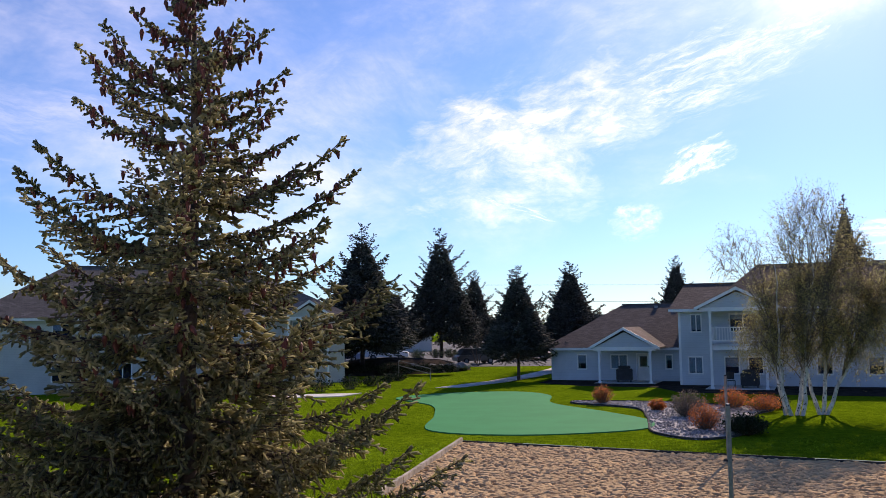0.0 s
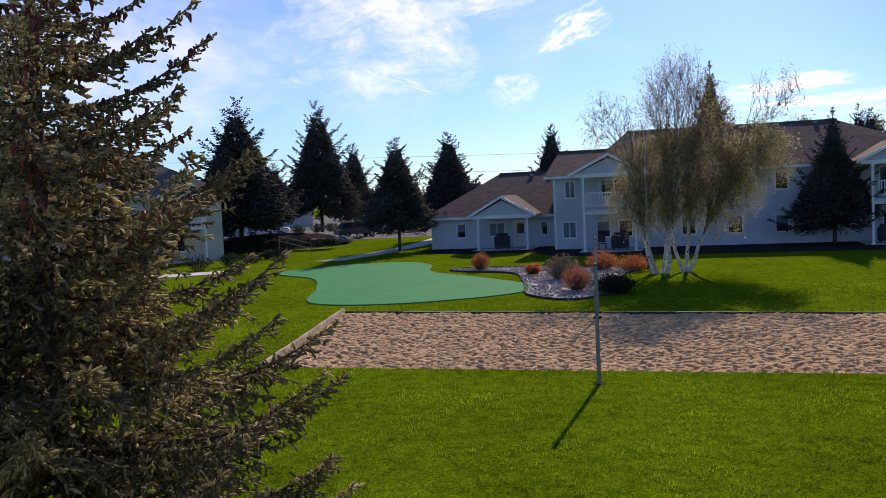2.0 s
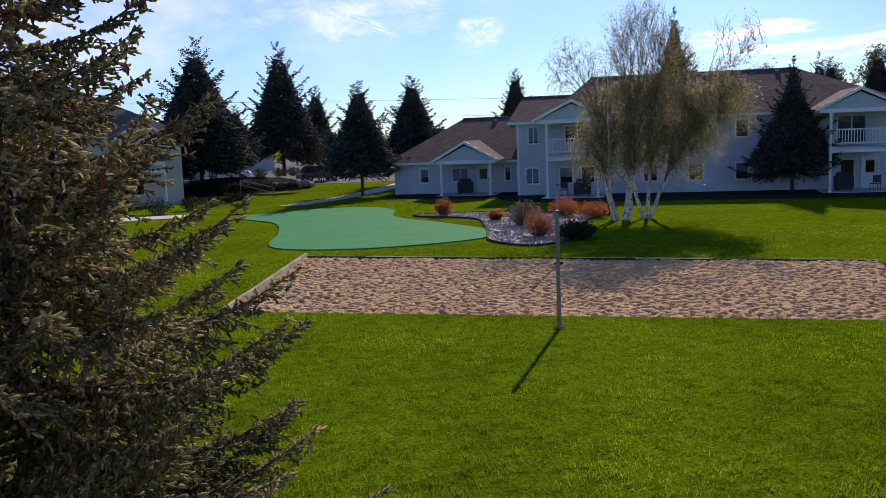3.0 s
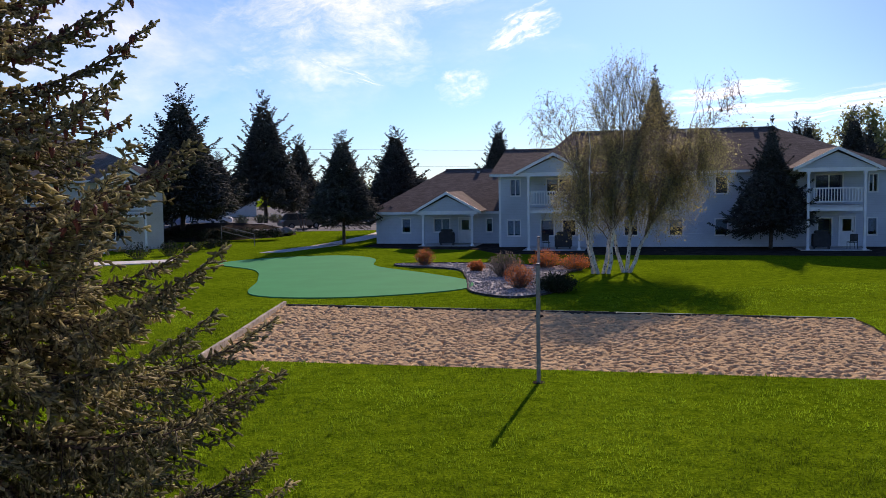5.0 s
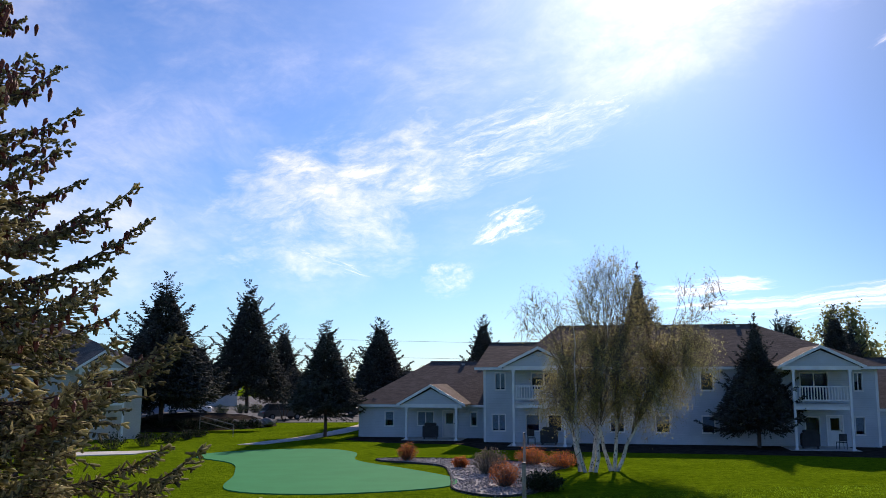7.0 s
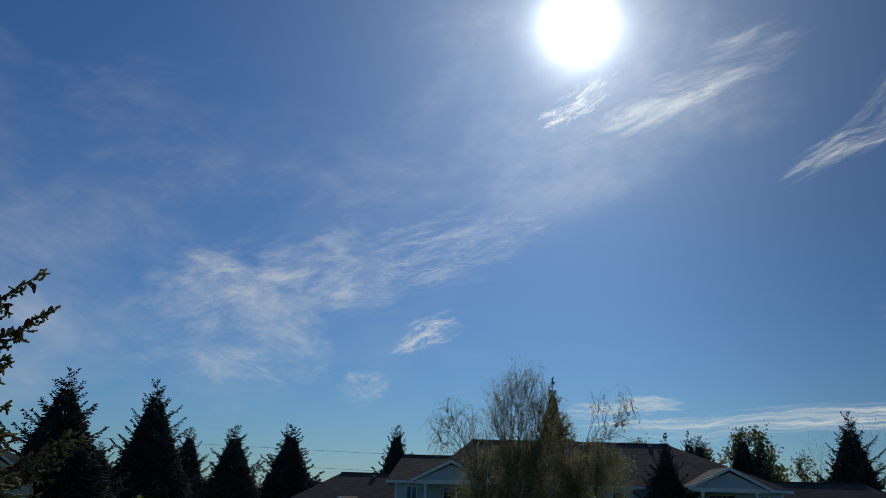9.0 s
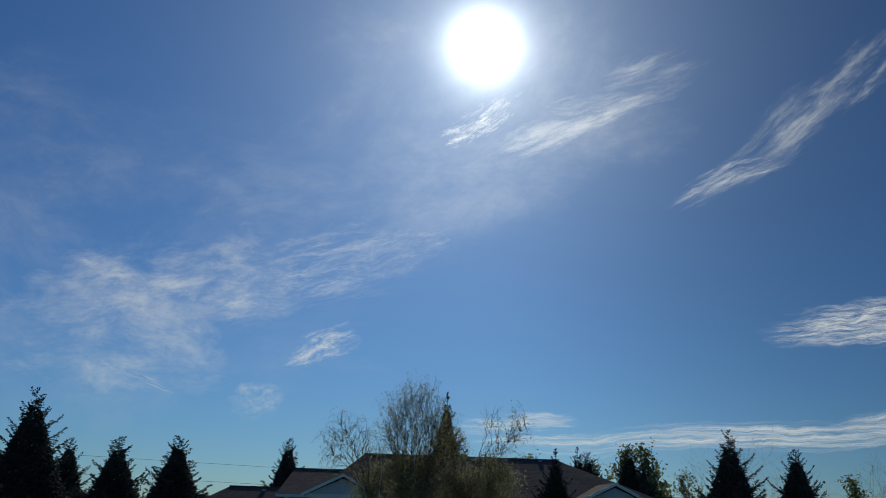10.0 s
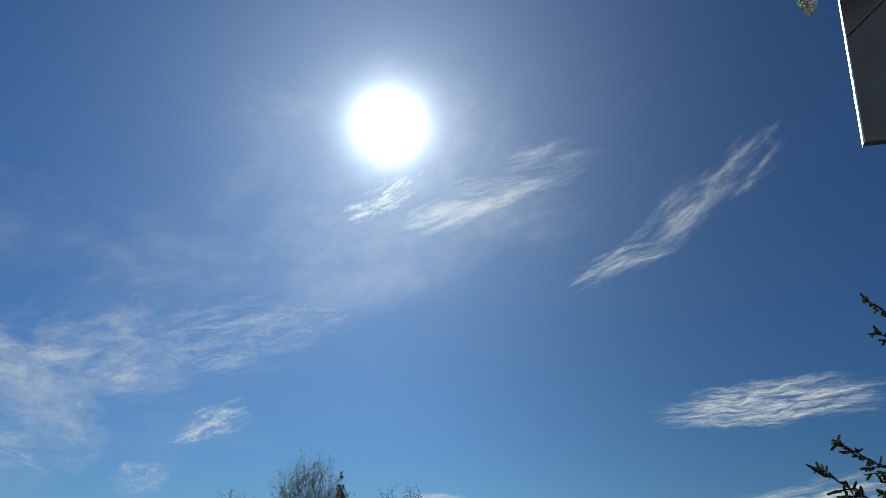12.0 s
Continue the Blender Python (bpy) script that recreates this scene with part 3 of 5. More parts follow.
def shrub(name, m, label, category, r, h, mat, seed, n=1500, leaf=0.05, stems=60):
    """A rounded, twiggy bush of upright stems and small leaves."""
    rng = np.random.default_rng(seed)
    ob = thing(name, m, label, category)
    az, out = rng.uniform(0, 6.28, stems), np.sqrt(rng.random(stems))
    a = np.stack([np.cos(az) * out * r * 0.25, np.sin(az) * out * r * 0.25, np.zeros(stems) - 0.02], 1)
    k = np.sqrt(np.maximum(0.05, 1 - out ** 2 * 0.75)) * rng.uniform(0.8, 1.12, stems)
    b = np.stack([np.cos(az) * out * r, np.sin(az) * out * r, h * k], 1)
    v, f = limbs(a, b, np.full(stems, 0.012), np.full(stems, 0.004), 4)
    array_mesh("twigwork", v, f, TWIG, ob)
    i = rng.integers(0, stems, n)
    w = np.sqrt(rng.uniform(0.05, 1.02, n))[:, None]
    p = a[i] + (b[i] - a[i]) * w + rng.normal(0, 0.06 * r + 0.02, (n, 3))
    p[:, 2] = np.maximum(p[:, 2], 0.03)
    v, f = leaves(p, leaf, rng, 1.6)
    array_mesh("foliage", v, f, mat, ob)
    return ob


# ---- building parts ----
def wall_panel(name, u0, u1, v0, v1, z0, z1, holes, mat, parent):
    """An upright wall between u0..u1, as thick as v0..v1, with openings (u0, u1, z0, z1) cut through it."""
    us = sorted({u0, u1, *[h[0] for h in holes], *[h[1] for h in holes]})
    zs = sorted({z0, z1, *[h[2] for h in holes], *[h[3] for h in holes]})
    bm = bmesh.new()
    for i in range(len(us) - 1):
        run = None
        for j in range(len(zs) - 1):
            cu, cz = (us[i] + us[i + 1]) / 2, (zs[j] + zs[j + 1]) / 2
            solid = not any(h[0] < cu < h[1] and h[2] < cz < h[3] for h in holes)
            if solid and run is None:
                run = zs[j]
            if run is not None and (not solid or j == len(zs) - 2):
                box(bm, us[i], us[i + 1], v0, v1, run, zs[j] if not solid else zs[j + 1])
                run = None
    return part(name, bm, mat, parent)


def window(parent, u0, u1, z0, z1, v, panes=2, blind=0.0, sash=False):
    """A white-framed window in an opening of the front wall at v; a dark-coloured board behind stands for the dim room,
    with a blind drawn part of the way.
    """
    win = boxes("window", [(u0 - 0.05, u1 + 0.05, v - 0.04, v + 0.03, z1, z1 + 0.06), (u0 - 0.05, u1 + 0.05, v - 0.05, v + 0.03, z0 - 0.06, z0),
                           (u0 - 0.05, u0, v - 0.04, v + 0.03, z0, z1), (u1, u1 + 0.05, v - 0.04, v + 0.03, z0, z1)], TRIM, parent)
    w = (u1 - u0) / panes
    for k in range(panes):
        a, b = u0 + k * w, u0 + (k + 1) * w
        boxes("sash", [(a, a + 0.035, v + 0.035, v + 0.075, z0, z1), (b - 0.035, b, v + 0.035, v + 0.075, z0, z1),
                       (a + 0.035, b - 0.035, v + 0.035, v + 0.075, z0, z0 + 0.04), (a + 0.035, b - 0.035, v + 0.035, v + 0.075, z1 - 0.04, z1)], TRIM, win)
        pane = boxes("pane", [(a + 0.035, b - 0.035, v + 0.05, v + 0.058, z0 + 0.04, z1 - 0.04)], GLASS, win)
        pane.visible_shadow = False
        if blind and (k == 0 or blind > 0.8):
            boxes("blind", [(a + 0.04, b - 0.04, v + 0.09, v + 0.1, z1 - (z1 - z0) * blind, z1 - 0.02)], BLIND, win)
    # added board, its dark colour gives the room's shade
    boxes("dim_room_board", [(u0 - 0.02, u1 + 0.02, v + 0.9, v + 0.95, z0 - 0.2, z1 + 0.2)], ROOM, win)
    return win


def house_door(parent, u0, u1, z0, z1, v):
    d = boxes("door", [(u0 - 0.08, u0, v - 0.04, v + 0.03, z0, z1 + 0.08), (u1, u1 + 0.08, v - 0.04, v + 0.03, z0, z1 + 0.08), (u0, u1, v - 0.04, v + 0.03, z1, z1 + 0.08)], TRIM, parent)
    w = u1 - u0
    boxes("door_leaf", [(u0, u1, v + 0.04, v + 0.08, z0, z0 + 1.0), (u0, u0 + 0.2 * w, v + 0.04, v + 0.08, z0 + 1.0, z1), (u1 - 0.2 * w, u1, v + 0.04, v + 0.08, z0 + 1.0, z1),
                        (u0 + 0.2 * w, u1 - 0.2 * w, v + 0.04, v + 0.08, z1 - 0.15, z1)], DOOR, d)
    pane = boxes("door_pane", [(u0 + 0.2 * w, u1 - 0.2 * w, v + 0.05, v + 0.06, z0 + 1.0, z1 - 0.15)], GLASS, d)
    pane.visible_shadow = False
    boxes("door_handle", [(u1 - 0.14 * w, u1 - 0.08 * w, v - 0.01, v + 0.039, z0 + 0.95, z0 + 1.03)], DARK_METAL, d)
    return d


def hip_roof(parent, u0, u1, v0, v1, ze, a, b, vr, zr, mat):
    """A hipped roof with its fascia; a and b are the ridge's ends."""
    bm = bmesh.new()
    A, B = (a, vr, zr), (b, vr, zr)
    c = [(u0, v0, ze), (u1, v0, ze), (u1, v1, ze), (u0, v1, ze)]
    top = [bm.verts.new(p) for p in (*c, A, B)]
    for f in ((0, 1, 5, 4), (1, 2, 5), (2, 3, 4, 5), (3, 0, 4)):
        bm.faces.new([top[i] for i in f])
    low = [bm.verts.new((p[0], p[1], ze - 0.06)) for p in c]
    for i in range(4):
        j = (i + 1) % 4
        bm.faces.new((top[i], low[i], low[j], top[j]))
    bm.faces.new(low[::-1])
    roof = part("roof", bm, mat, parent)
    w = 0.03
    boxes("fascia", [(u0 - w, u1 + w, v0 - w, v0, ze - 0.2, ze - 0.02), (u0 - w, u1 + w, v1, v1 + w, ze - 0.2, ze - 0.02), (u0 - w, u0, v0, v1, ze - 0.2, ze - 0.02), (u1, u1 + w, v0, v1, ze - 0.2, ze - 0.02)], TRIM, roof)
    boxes("soffit", [(u0, u1, v0, v1, ze - 0.10, ze - 0.065)], TRIM, roof)
    boxes("ridge_cap", [(a - 0.1, b + 0.1, vr - 0.13, vr + 0.13, zr - 0.04, zr + 0.03)], mat, roof)
    return roof


def gable(parent, u0, u1, v0, v1, ze, zr, mat, siding):
    """A porch roof with a gable to the front: two slopes, white rakes, a sided triangle and a beam under it."""
    um = (u0 + u1) / 2
    bm = bmesh.new()
    for a, b in (((u0, ze), (um, zr)), ((um, zr), (u1, ze))):
        slab(bm, [(a[0], v0, a[1]), (b[0], v0, b[1]), (b[0], v1, b[1]), (a[0], v1, a[1])], 0.10)
    roof = part("porch_roof", bm, mat, parent)
    bm = bmesh.new()
    for a, b in (((u0, ze), (um, zr)), ((um, zr), (u1, ze))):
        p = [(a[0], v0 - 0.035, a[1] + 0.01), (b[0], v0 - 0.035, b[1] + 0.01), (b[0], v0 - 0.003, b[1] + 0.01), (a[0], v0 - 0.003, a[1] + 0.01)]
        slab(bm, p, 0.2)
    part("rake", bm, TRIM, roof)
    inset = 0.42
    bm = bmesh.new()
    k = (zr - ze) / (um - u0)
    tri = [(u0 + inset, ze + 0.02), (u1 - inset, ze + 0.02), (um, zr - inset * k + 0.02 - 0.12)]
    f = [bm.verts.new((x, v0 + 0.22, z)) for x, z in tri]
    g = [bm.verts.new((x, v0 + 0.30, z)) for x, z in tri]
    bm.faces.new(f); bm.faces.new(g[::-1])
    for i in range(3):
        j = (i + 1) % 3
        bm.faces.new((f[i], g[i], g[j], f[j]))
    part("gable_wall", bm, siding, roof)
    boxes("beam", [(u0 + 0.3, u1 - 0.3, v0 + 0.19, v0 + 0.36, ze - 0.24, ze + 0.015)], TRIM, roof)
    return roof


def column(parent, u, v, z0, z1):
    boxes("column", [(u - 0.075, u + 0.075, v - 0.075, v + 0.075, z0, z1), (u - 0.11, u + 0.11, v - 0.11, v + 0.11, z0, z0 + 0.16), (u - 0.11, u + 0.11, v - 0.11, v + 0.11, z1 - 0.12, z1)], TRIM, parent, bevel=0.006)


def balcony(parent, u0, u1, v0, v1, z):
    b = boxes("balcony", [(u0, u1, v0, v1, z - 0.12, z), (u0, u1, v0, v0 + 0.05, z - 0.32, z + 0.02), (u0, u0 + 0.05, v0 + 0.05, v1, z - 0.32, z + 0.02), (u1 - 0.05, u1, v0 + 0.05, v1, z - 0.32, z + 0.02)], TRIM, parent)
    for zz in (z + 0.22, z + 1.05):
        boxes("rail", [(u0 + 0.08, u1 - 0.08, v0 + 0.03, v0 + 0.10, zz, zz + 0.08)], TRIM, b)
        for u in (u0 + 0.05, u1 - 0.12):
            boxes("side_rail", [(u, u + 0.07, v0 + 0.10, v1, zz, zz + 0.08)], TRIM, b)
    n = int((u1 - u0 - 0.3) / 0.165)
    first = boxes("baluster", [(-0.03, 0.03, -0.025, 0.025, 0, 0.75)], TRIM, b)
    for i in range(n):
        ob = first if i == 0 else new("baluster", first.data)
        ob.parent = b
        ob.location = (u0 + 0.2 + (u1 - u0 - 0.4) * i / (n - 1), v0 + 0.065, z + 0.30)
    for s in (u0 + 0.085, u1 - 0.085):
        for i in range(int((v1 - v0 - 0.4) / 0.165)):
            ob = new("baluster", first.data)
            ob.parent = b
            ob.location = (s, v0 + 0.3 + 0.165 * i, z + 0.30)
    return b


def roof_vent(parent, u, v, z):
    boxes("roof_vent", [(u - 0.13, u + 0.13, v - 0.13, v + 0.13, z - 0.15, z + 0.06), (u - 0.18, u + 0.18, v - 0.18, v + 0.18, z + 0.06, z + 0.10)], VENT, parent, bevel=0.02)


def slope_z(v, v0, vr, ze, zr):
    return ze + (zr - ze) * (v - v0) / (vr - v0)


# ---- the ground ----
YAW = -24.0


def sheet(name, pts, z, mat, label, category, thick=0.0, kind="structure"):
    bm = bmesh.new()
    if thick:
        slab(bm, [(x, y, z) for x, y in pts], thick)
    else:
        bm.faces.new([bm.verts.new((x, y, z)) for x, y in pts])
    return tagged(part(name, bm, mat), label, category, kind=kind)


def smooth_loop(pts, per=10):
    """A closed smooth line through the points."""
    out, n = [], len(pts)
    for i in range(n):
        p0, p1, p2, p3 = (np.array(pts[(i + k) % n], float) for k in (-1, 0, 1, 2))
        for s in np.linspace(0, 1, per, endpoint=False):
            out.append(0.5 * (2 * p1 + (p2 - p0) * s + (2 * p0 - 5 * p1 + 4 * p2 - p3) * s * s + (3 * p1 - p0 - 3 * p2 + p3) * s ** 3))
    return [tuple(p) for p in out]


# sand pit corners: far left, far right, right end, near right, near left
SAND_FL, SAND_FR, SAND_R1, SAND_NR, SAND_NL = (1.39, 34.5), (18.9, 25.0), (17.0, 20.6), (15.6, 16.0), (-1.25, 23.9)


def inside(x, y, poly):
    hit = np.zeros(np.shape(x), bool)
    for i in range(len(poly)):
        (x0, y0), (x1, y1) = poly[i - 1], poly[i]
        cross = ((y0 > y) != (y1 > y)) & (x < (x1 - x0) * (y - y0) / (y1 - y0 + 1e-12) + x0)
        hit ^= cross
    return hit


PIT = [SAND_FL, SAND_FR, (18.3, 23.3), SAND_R1, SAND_NR, SAND_NL]

# lawn: one sheet to the horizon with the pit let into it
bm = bmesh.new()
outer = [bm.verts.new((2500 * math.cos(a), 2500 * math.sin(a), 0)) for a in (2 * math.pi * i / 48 for i in range(48))]
inner = [bm.verts.new((x, y, 0)) for x, y in PIT]
edges = [bm.edges.new((ring[i], ring[(i + 1) % len(ring)])) for ring in (outer, inner) for i in range(len(ring))]
bmesh.ops.triangle_fill(bm, use_beauty=True, use_dissolve=False, edges=edges)
for f in [f for f in bm.faces if inside(f.calc_center_median().x, f.calc_center_median().y, PIT)]:
    bm.faces.remove(f)
for f in bm.faces:
    if f.normal.z < 0:
        f.normal_flip()
lawn = bpy.data.meshes.new("ground")
bm.to_mesh(lawn)
bm.free()
tagged(link_mesh("ground", lawn, LAWN), "bright green mown lawn reaching to the horizon", "lawn", kind="structure")

# trampled sand
nx, ny = 540, 290
a, b = np.meshgrid(np.linspace(-0.02, 1.02, nx), np.linspace(-0.02, 1.02, ny), indexing="ij")
P00, P10, P11, P01 = (np.array(p) for p in (SAND_NL, (18.4, 14.6), (21.6, 23.5), SAND_FL))
xy = (P00 * ((1 - a) * (1 - b))[..., None] + P10 * (a * (1 - b))[..., None] + P11 * (a * b)[..., None] + P01 * ((1 - a) * b)[..., None])
step = np.array([noise.noise((x * 5.6, y * 5.6, 0)) + 0.4 * noise.noise((x * 11.7, y * 11.7, 3)) for x, y in xy.reshape(-1, 2)])
heave = np.array([noise.noise((x * 0.5, y * 0.5, 9)) * 0.04 + noise.noise((x * 13.0, y * 13.0, 5)) * 0.035 for x, y in xy.reshape(-1, 2)])
dent = np.clip((step - 0.10) / 0.30, 0, 1)
zz = heave - 0.17 * dent * dent * (3 - 2 * dent) + 0.05 * np.clip(-step, 0, 0.5) - 0.06
co = np.concatenate([xy.reshape(-1, 2), zz[:, None]], 1)
keep = inside(co[:, 0], co[:, 1], [(x + (x - 9) * 0.02, y + (y - 25) * 0.02) for x, y in PIT])
i, j = np.meshgrid(np.arange(nx - 1), np.arange(ny - 1), indexing="ij")
quad = np.stack([i * ny + j, (i + 1) * ny + j, (i + 1) * ny + j + 1, i * ny + j + 1], -1).reshape(-1, 4)
quad = quad[keep[quad].all(1)]
tagged(array_mesh("sand_pit", co, quad, SAND, smooth=True), "trampled tan sand of a volleyball court in the lawn", "sand court", kind="structure")


def edging_run(p, q, group, label, w=0.13, h=0.10, piece=2.4, mat=None):
    p, q = Vector((*p, 0)), Vector((*q, 0))
    n = max(1, round((q - p).length / piece))
    for k in range(n):
        a, b = p.lerp(q, k / n), p.lerp(q, (k + 1) / n)
        d = (b - a)
        t = boxes("landscape_timber", [(0.01, d.length - 0.01, -w / 2, w / 2, -0.12, h)], mat or TIMBER, bevel=0.012)
        t.matrix_basis = pose(a.x, a.y, random.uniform(-0.012, 0.012), 0, 0, math.degrees(math.atan2(d.y, d.x)) + random.uniform(-0.4, 0.4))
        tagged(t, label, "landscape timber", group)


edging_run(SAND_NL, SAND_FL, "timbers round the sand", "weathered grey timber edging beside the sand")
# far run takes the dark edging colour as the shadow under the lawn's lip
edging_run(SAND_FL, SAND_FR, "timbers round the sand", "weathered timber edging sunk beside the sand, darkened for the lawn lip's shadow", h=-0.02, mat=EDGING)

# putting green
GREEN = smooth_loop([(-1.6, 54.0), (1.5, 57.2), (5.9, 57.4), (7.6, 54.2), (7.0, 49.0), (8.8, 44.0), (9.95, 39.6), (8.6, 36.5), (3.7, 35.5), (0.2, 37.6), (0.5, 43.4), (0.4, 49.0)])
sheet("putting_green", GREEN, 0.045, TURF, "smooth turquoise-green artificial putting turf in the lawn", "putting green", 0.07)

# planting bed of pale stones
BED = smooth_loop([(9.0, 35.4), (10.1, 33.2), (12.3, 34.6), (13.6, 38.2), (15.4, 41.6), (16.9, 43.6), (15.4, 46.0), (12.4, 48.6), (8.7, 49.8), (8.2, 48.4), (10.6, 45.4), (10.2, 41.4), (9.6, 38.6)])
bed = sheet("planting_bed", BED, 0.04, GRAVEL, "planting bed of pale grey and white stones", "gravel bed", 0.06)
bm = bmesh.new()
for k in range(len(BED)):
    (x0, y0), (x1, y1) = BED[k - 1], BED[k]
    tube(bm, (x0, y0, 0.05), (x1, y1, 0.05), 0.045, sides=6, caps=False)
part("edging", bm, EDGING, bed, "dark plastic bed edging")
rng = np.random.default_rng(5)
cand = rng.uniform((8, 33), (20, 50), (7000, 2))
cand = cand[inside(cand[:, 0], cand[:, 1], BED)]
n = len(cand)
base = np.concatenate([cand, np.full((n, 1), 0.035)], 1)
sz = rng.uniform(0.03, 0.085, n)
v, f = limbs(base - np.array([0, 0, 0.02]), base + np.stack([rng.normal(0, 0.01, n), rng.normal(0, 0.01, n), sz * 0.8], 1), sz, sz * 0.55, 6)
cap = np.arange(n)[:, None] * 12 + np.array([[6, 7, 8, 9, 10, 11]])
gm = array_mesh("pebbles", v, np.concatenate([f, cap[:, [0, 1, 2, 3]], cap[:, [0, 3, 4, 5]]]), GRAVEL, bed)
gm["kind"] = "stuff"

# paths, parking, mulch
sheet("path", [(0.9, 62.3), (2.6, 62.2), (6.4, 67.3), (9.5, 73.2), (12.0, 79.4), (15.6, 89.8), (13.9, 90.3), (10.3, 80.0), (7.8, 74.0), (4.9, 68.2)], 0.03, CONCRETE, "pale concrete footpath winding over the lawn", "footpath", 0.06)
sheet("patio_slab", [(-10.5, 55.2), (-5.0, 56.0), (-3.9, 58.3), (-9.5, 58.0)], 0.05, CONCRETE, "pale concrete patio slab beside the lawn", "patio", 0.08)
sheet("parking_lot", [(-60, 92.5), (4.5, 91.5), (14, 90), (60, 92), (60, 215), (-60, 215)], 0.02, ASPHALT, "grey asphalt parking lot", "parking lot", 0.03)

# bank with rocks and low evergreens
BANK_AT = (-2.6, 84.5)
gx, gy = np.meshgrid(np.linspace(-1, 1, 50), np.linspace(-1, 1, 26), indexing="ij")
bz = np.clip(1 - gx ** 2 - gy ** 2, 0, 1) ** 0.7 * 1.35
bz += np.array([noise.noise((x * 6, y * 3, 1)) * 0.16 for x, y in zip(gx.ravel(), gy.ravel())]).reshape(gx.shape) * (bz > 0.01) - 0.04
bco = np.stack([BANK_AT[0] + gx * 7.4, BANK_AT[1] + gy * 6.0 + gx * 2.5, bz], -1).reshape(-1, 3)
i, j = np.meshgrid(np.arange(49), np.arange(25), indexing="ij")
tagged(array_mesh("planted_bank", bco, np.stack([i * 26 + j, (i + 1) * 26 + j, (i + 1) * 26 + j + 1, i * 26 + j + 1], -1).reshape(-1, 4), MULCH, smooth=True), "low bank of dark mulch under the trees", "bank", kind="structure")


def rock(x, y, z, r, seed):
    rg = random.Random(seed)
    bm = bmesh.new()
    bmesh.ops.create_icosphere(bm, subdivisions=2, radius=1)
    for w in bm.verts:
        k = 1 + 0.28 * noise.noise(w.co * 1.6 + Vector((seed * 3.1, 0, 0)))
        w.co = Vector((w.co.x * r * k * 1.2, w.co.y * r * k, w.co.z * r * k * 0.7))
    ob = part("boulder", bm, ROCK)
    ob.matrix_basis = pose(x, y, z, 0, 0, rg.uniform(0, 360))
    tagged(ob, "rough grey boulder on the planted bank", "boulder", "rocks on the bank")


for k in range(34):
    x = BANK_AT[0] + random.uniform(-2.0, 7.0)
    y = BANK_AT[1] - 4.6 * math.sqrt(max(0, 1 - ((x - BANK_AT[0]) / 7.6) ** 2)) * random.uniform(0.75, 1.05) + (x - BANK_AT[0]) / 7.4 * 2.5
    rock(x, y, random.uniform(0.2, 0.5), random.uniform(0.25, 0.6), k)

# ---- the apartment house ----
house = thing("apartment_building", pose(18.22, 56.6, 0, 0, 0, YAW), "two-storey pale grey sided apartment house with brown hip roof", "apartment house")
W = 3.73
EAVE = 5.18
low_z, high_z = (0.8, 1.9), (3.6, 4.75)
holes, wins = [], []
for u0, u1, lv, panes, bl in ((-1.85, -0.95, 0, 2, 0.9), (-1.62, -0.95, 1, 2, 0.9), (0.5, 1.4, 0, 1, 0.6), (2.0, 2.9, 0, 1, 0.0), (0.9, 2.6, 1, 2, 0.3), (6.2, 7.1, 0, 1, 0.5), (6.2, 7.1, 1, 1, 0.0),
                              (9.2, 10.1, 0, 1, 0.5), (9.2, 10.1, 1, 1, 0.5), (12.2, 13.0, 0, 1, 0.6), (12.2, 13.0, 1, 1, 0.0), (18.5, 20.2, 1, 2, 0.0), (18.7, 19.55, 0, 1, 0.0), (21.75, 22.3, 0, 1, 0.8), (21.8, 22.3, 1, 2, 0.5)):
    z0, z1 = (low_z, high_z)[lv]
    if u0 == 18.5:
        z0 = 2.95
    holes.append((u0, u1, z0, z1))
    wins.append((u0, u1, z0, z1, panes, bl))
holes += [(20.05, 20.95, 0.05, 1.98)]
wall_panel("wall", -2.4, 23.2, W, W + 0.18, -0.1, EAVE - 0.05, holes, SIDING, house)
for u0, u1, z0, z1, panes, bl in wins:
    window(house, u0, u1, z0, z1, W, panes, bl)
house_door(house, 20.05, 20.95, 0.05, 1.98, W)
boxes("wall", [(-2.4, -2.22, W + 0.18, 17.3, -0.1, EAVE - 0.05)], SIDING, house)
boxes("wall", [(23.02, 23.2, W + 0.18, 17.5, -0.1, EAVE - 0.05)], SIDING, house)
boxes("wall", [(-2.22, 23.02, 17.3, 17.5, -0.1, EAVE - 0.05)], SIDING, house)
for u in (-2.46, 23.10):
    boxes("corner_trim", [(u, u + 0.16, W - 0.02, W + 0.05, -0.1, EAVE - 0.1)], TRIM, house)
hip_roof(house, -0.6, 23.8, W - 0.5, 18.0, EAVE, 2.35, 16.8, 10.7, 8.35, SHINGLE)
hip_roof(house, -3.0, 6.0, W - 0.45, 12.9, EAVE - 0.03, -2.5, 4.0, 8.1, 7.0, SHINGLE)
for u in (8.4, 10.7, 13.0, 15.6):
    roof_vent(house, u, 10.3, slope_z(10.3, W - 0.5, 10.7, EAVE, 8.35))
for c0, c1 in ((0.0, 3.3), (17.45, 20.75)):
    gable(house, c0 - 0.95, c1 + 0.95, 0.05, 8.2, EAVE - 0.02, 6.45, SHINGLE, SIDING)
    for u in (c0, c1):
        column(house, u, 0.33, 0.0, EAVE - 0.26)
    balcony(house, c0 - 0.02, c1 + 0.02, 0.42, W - 0.06, 2.80)
    boxes("patio", [(c0 - 0.4, c1 + 0.4, 0.1, W - 0.03, -0.05, 0.045)], CONCRETE, house)

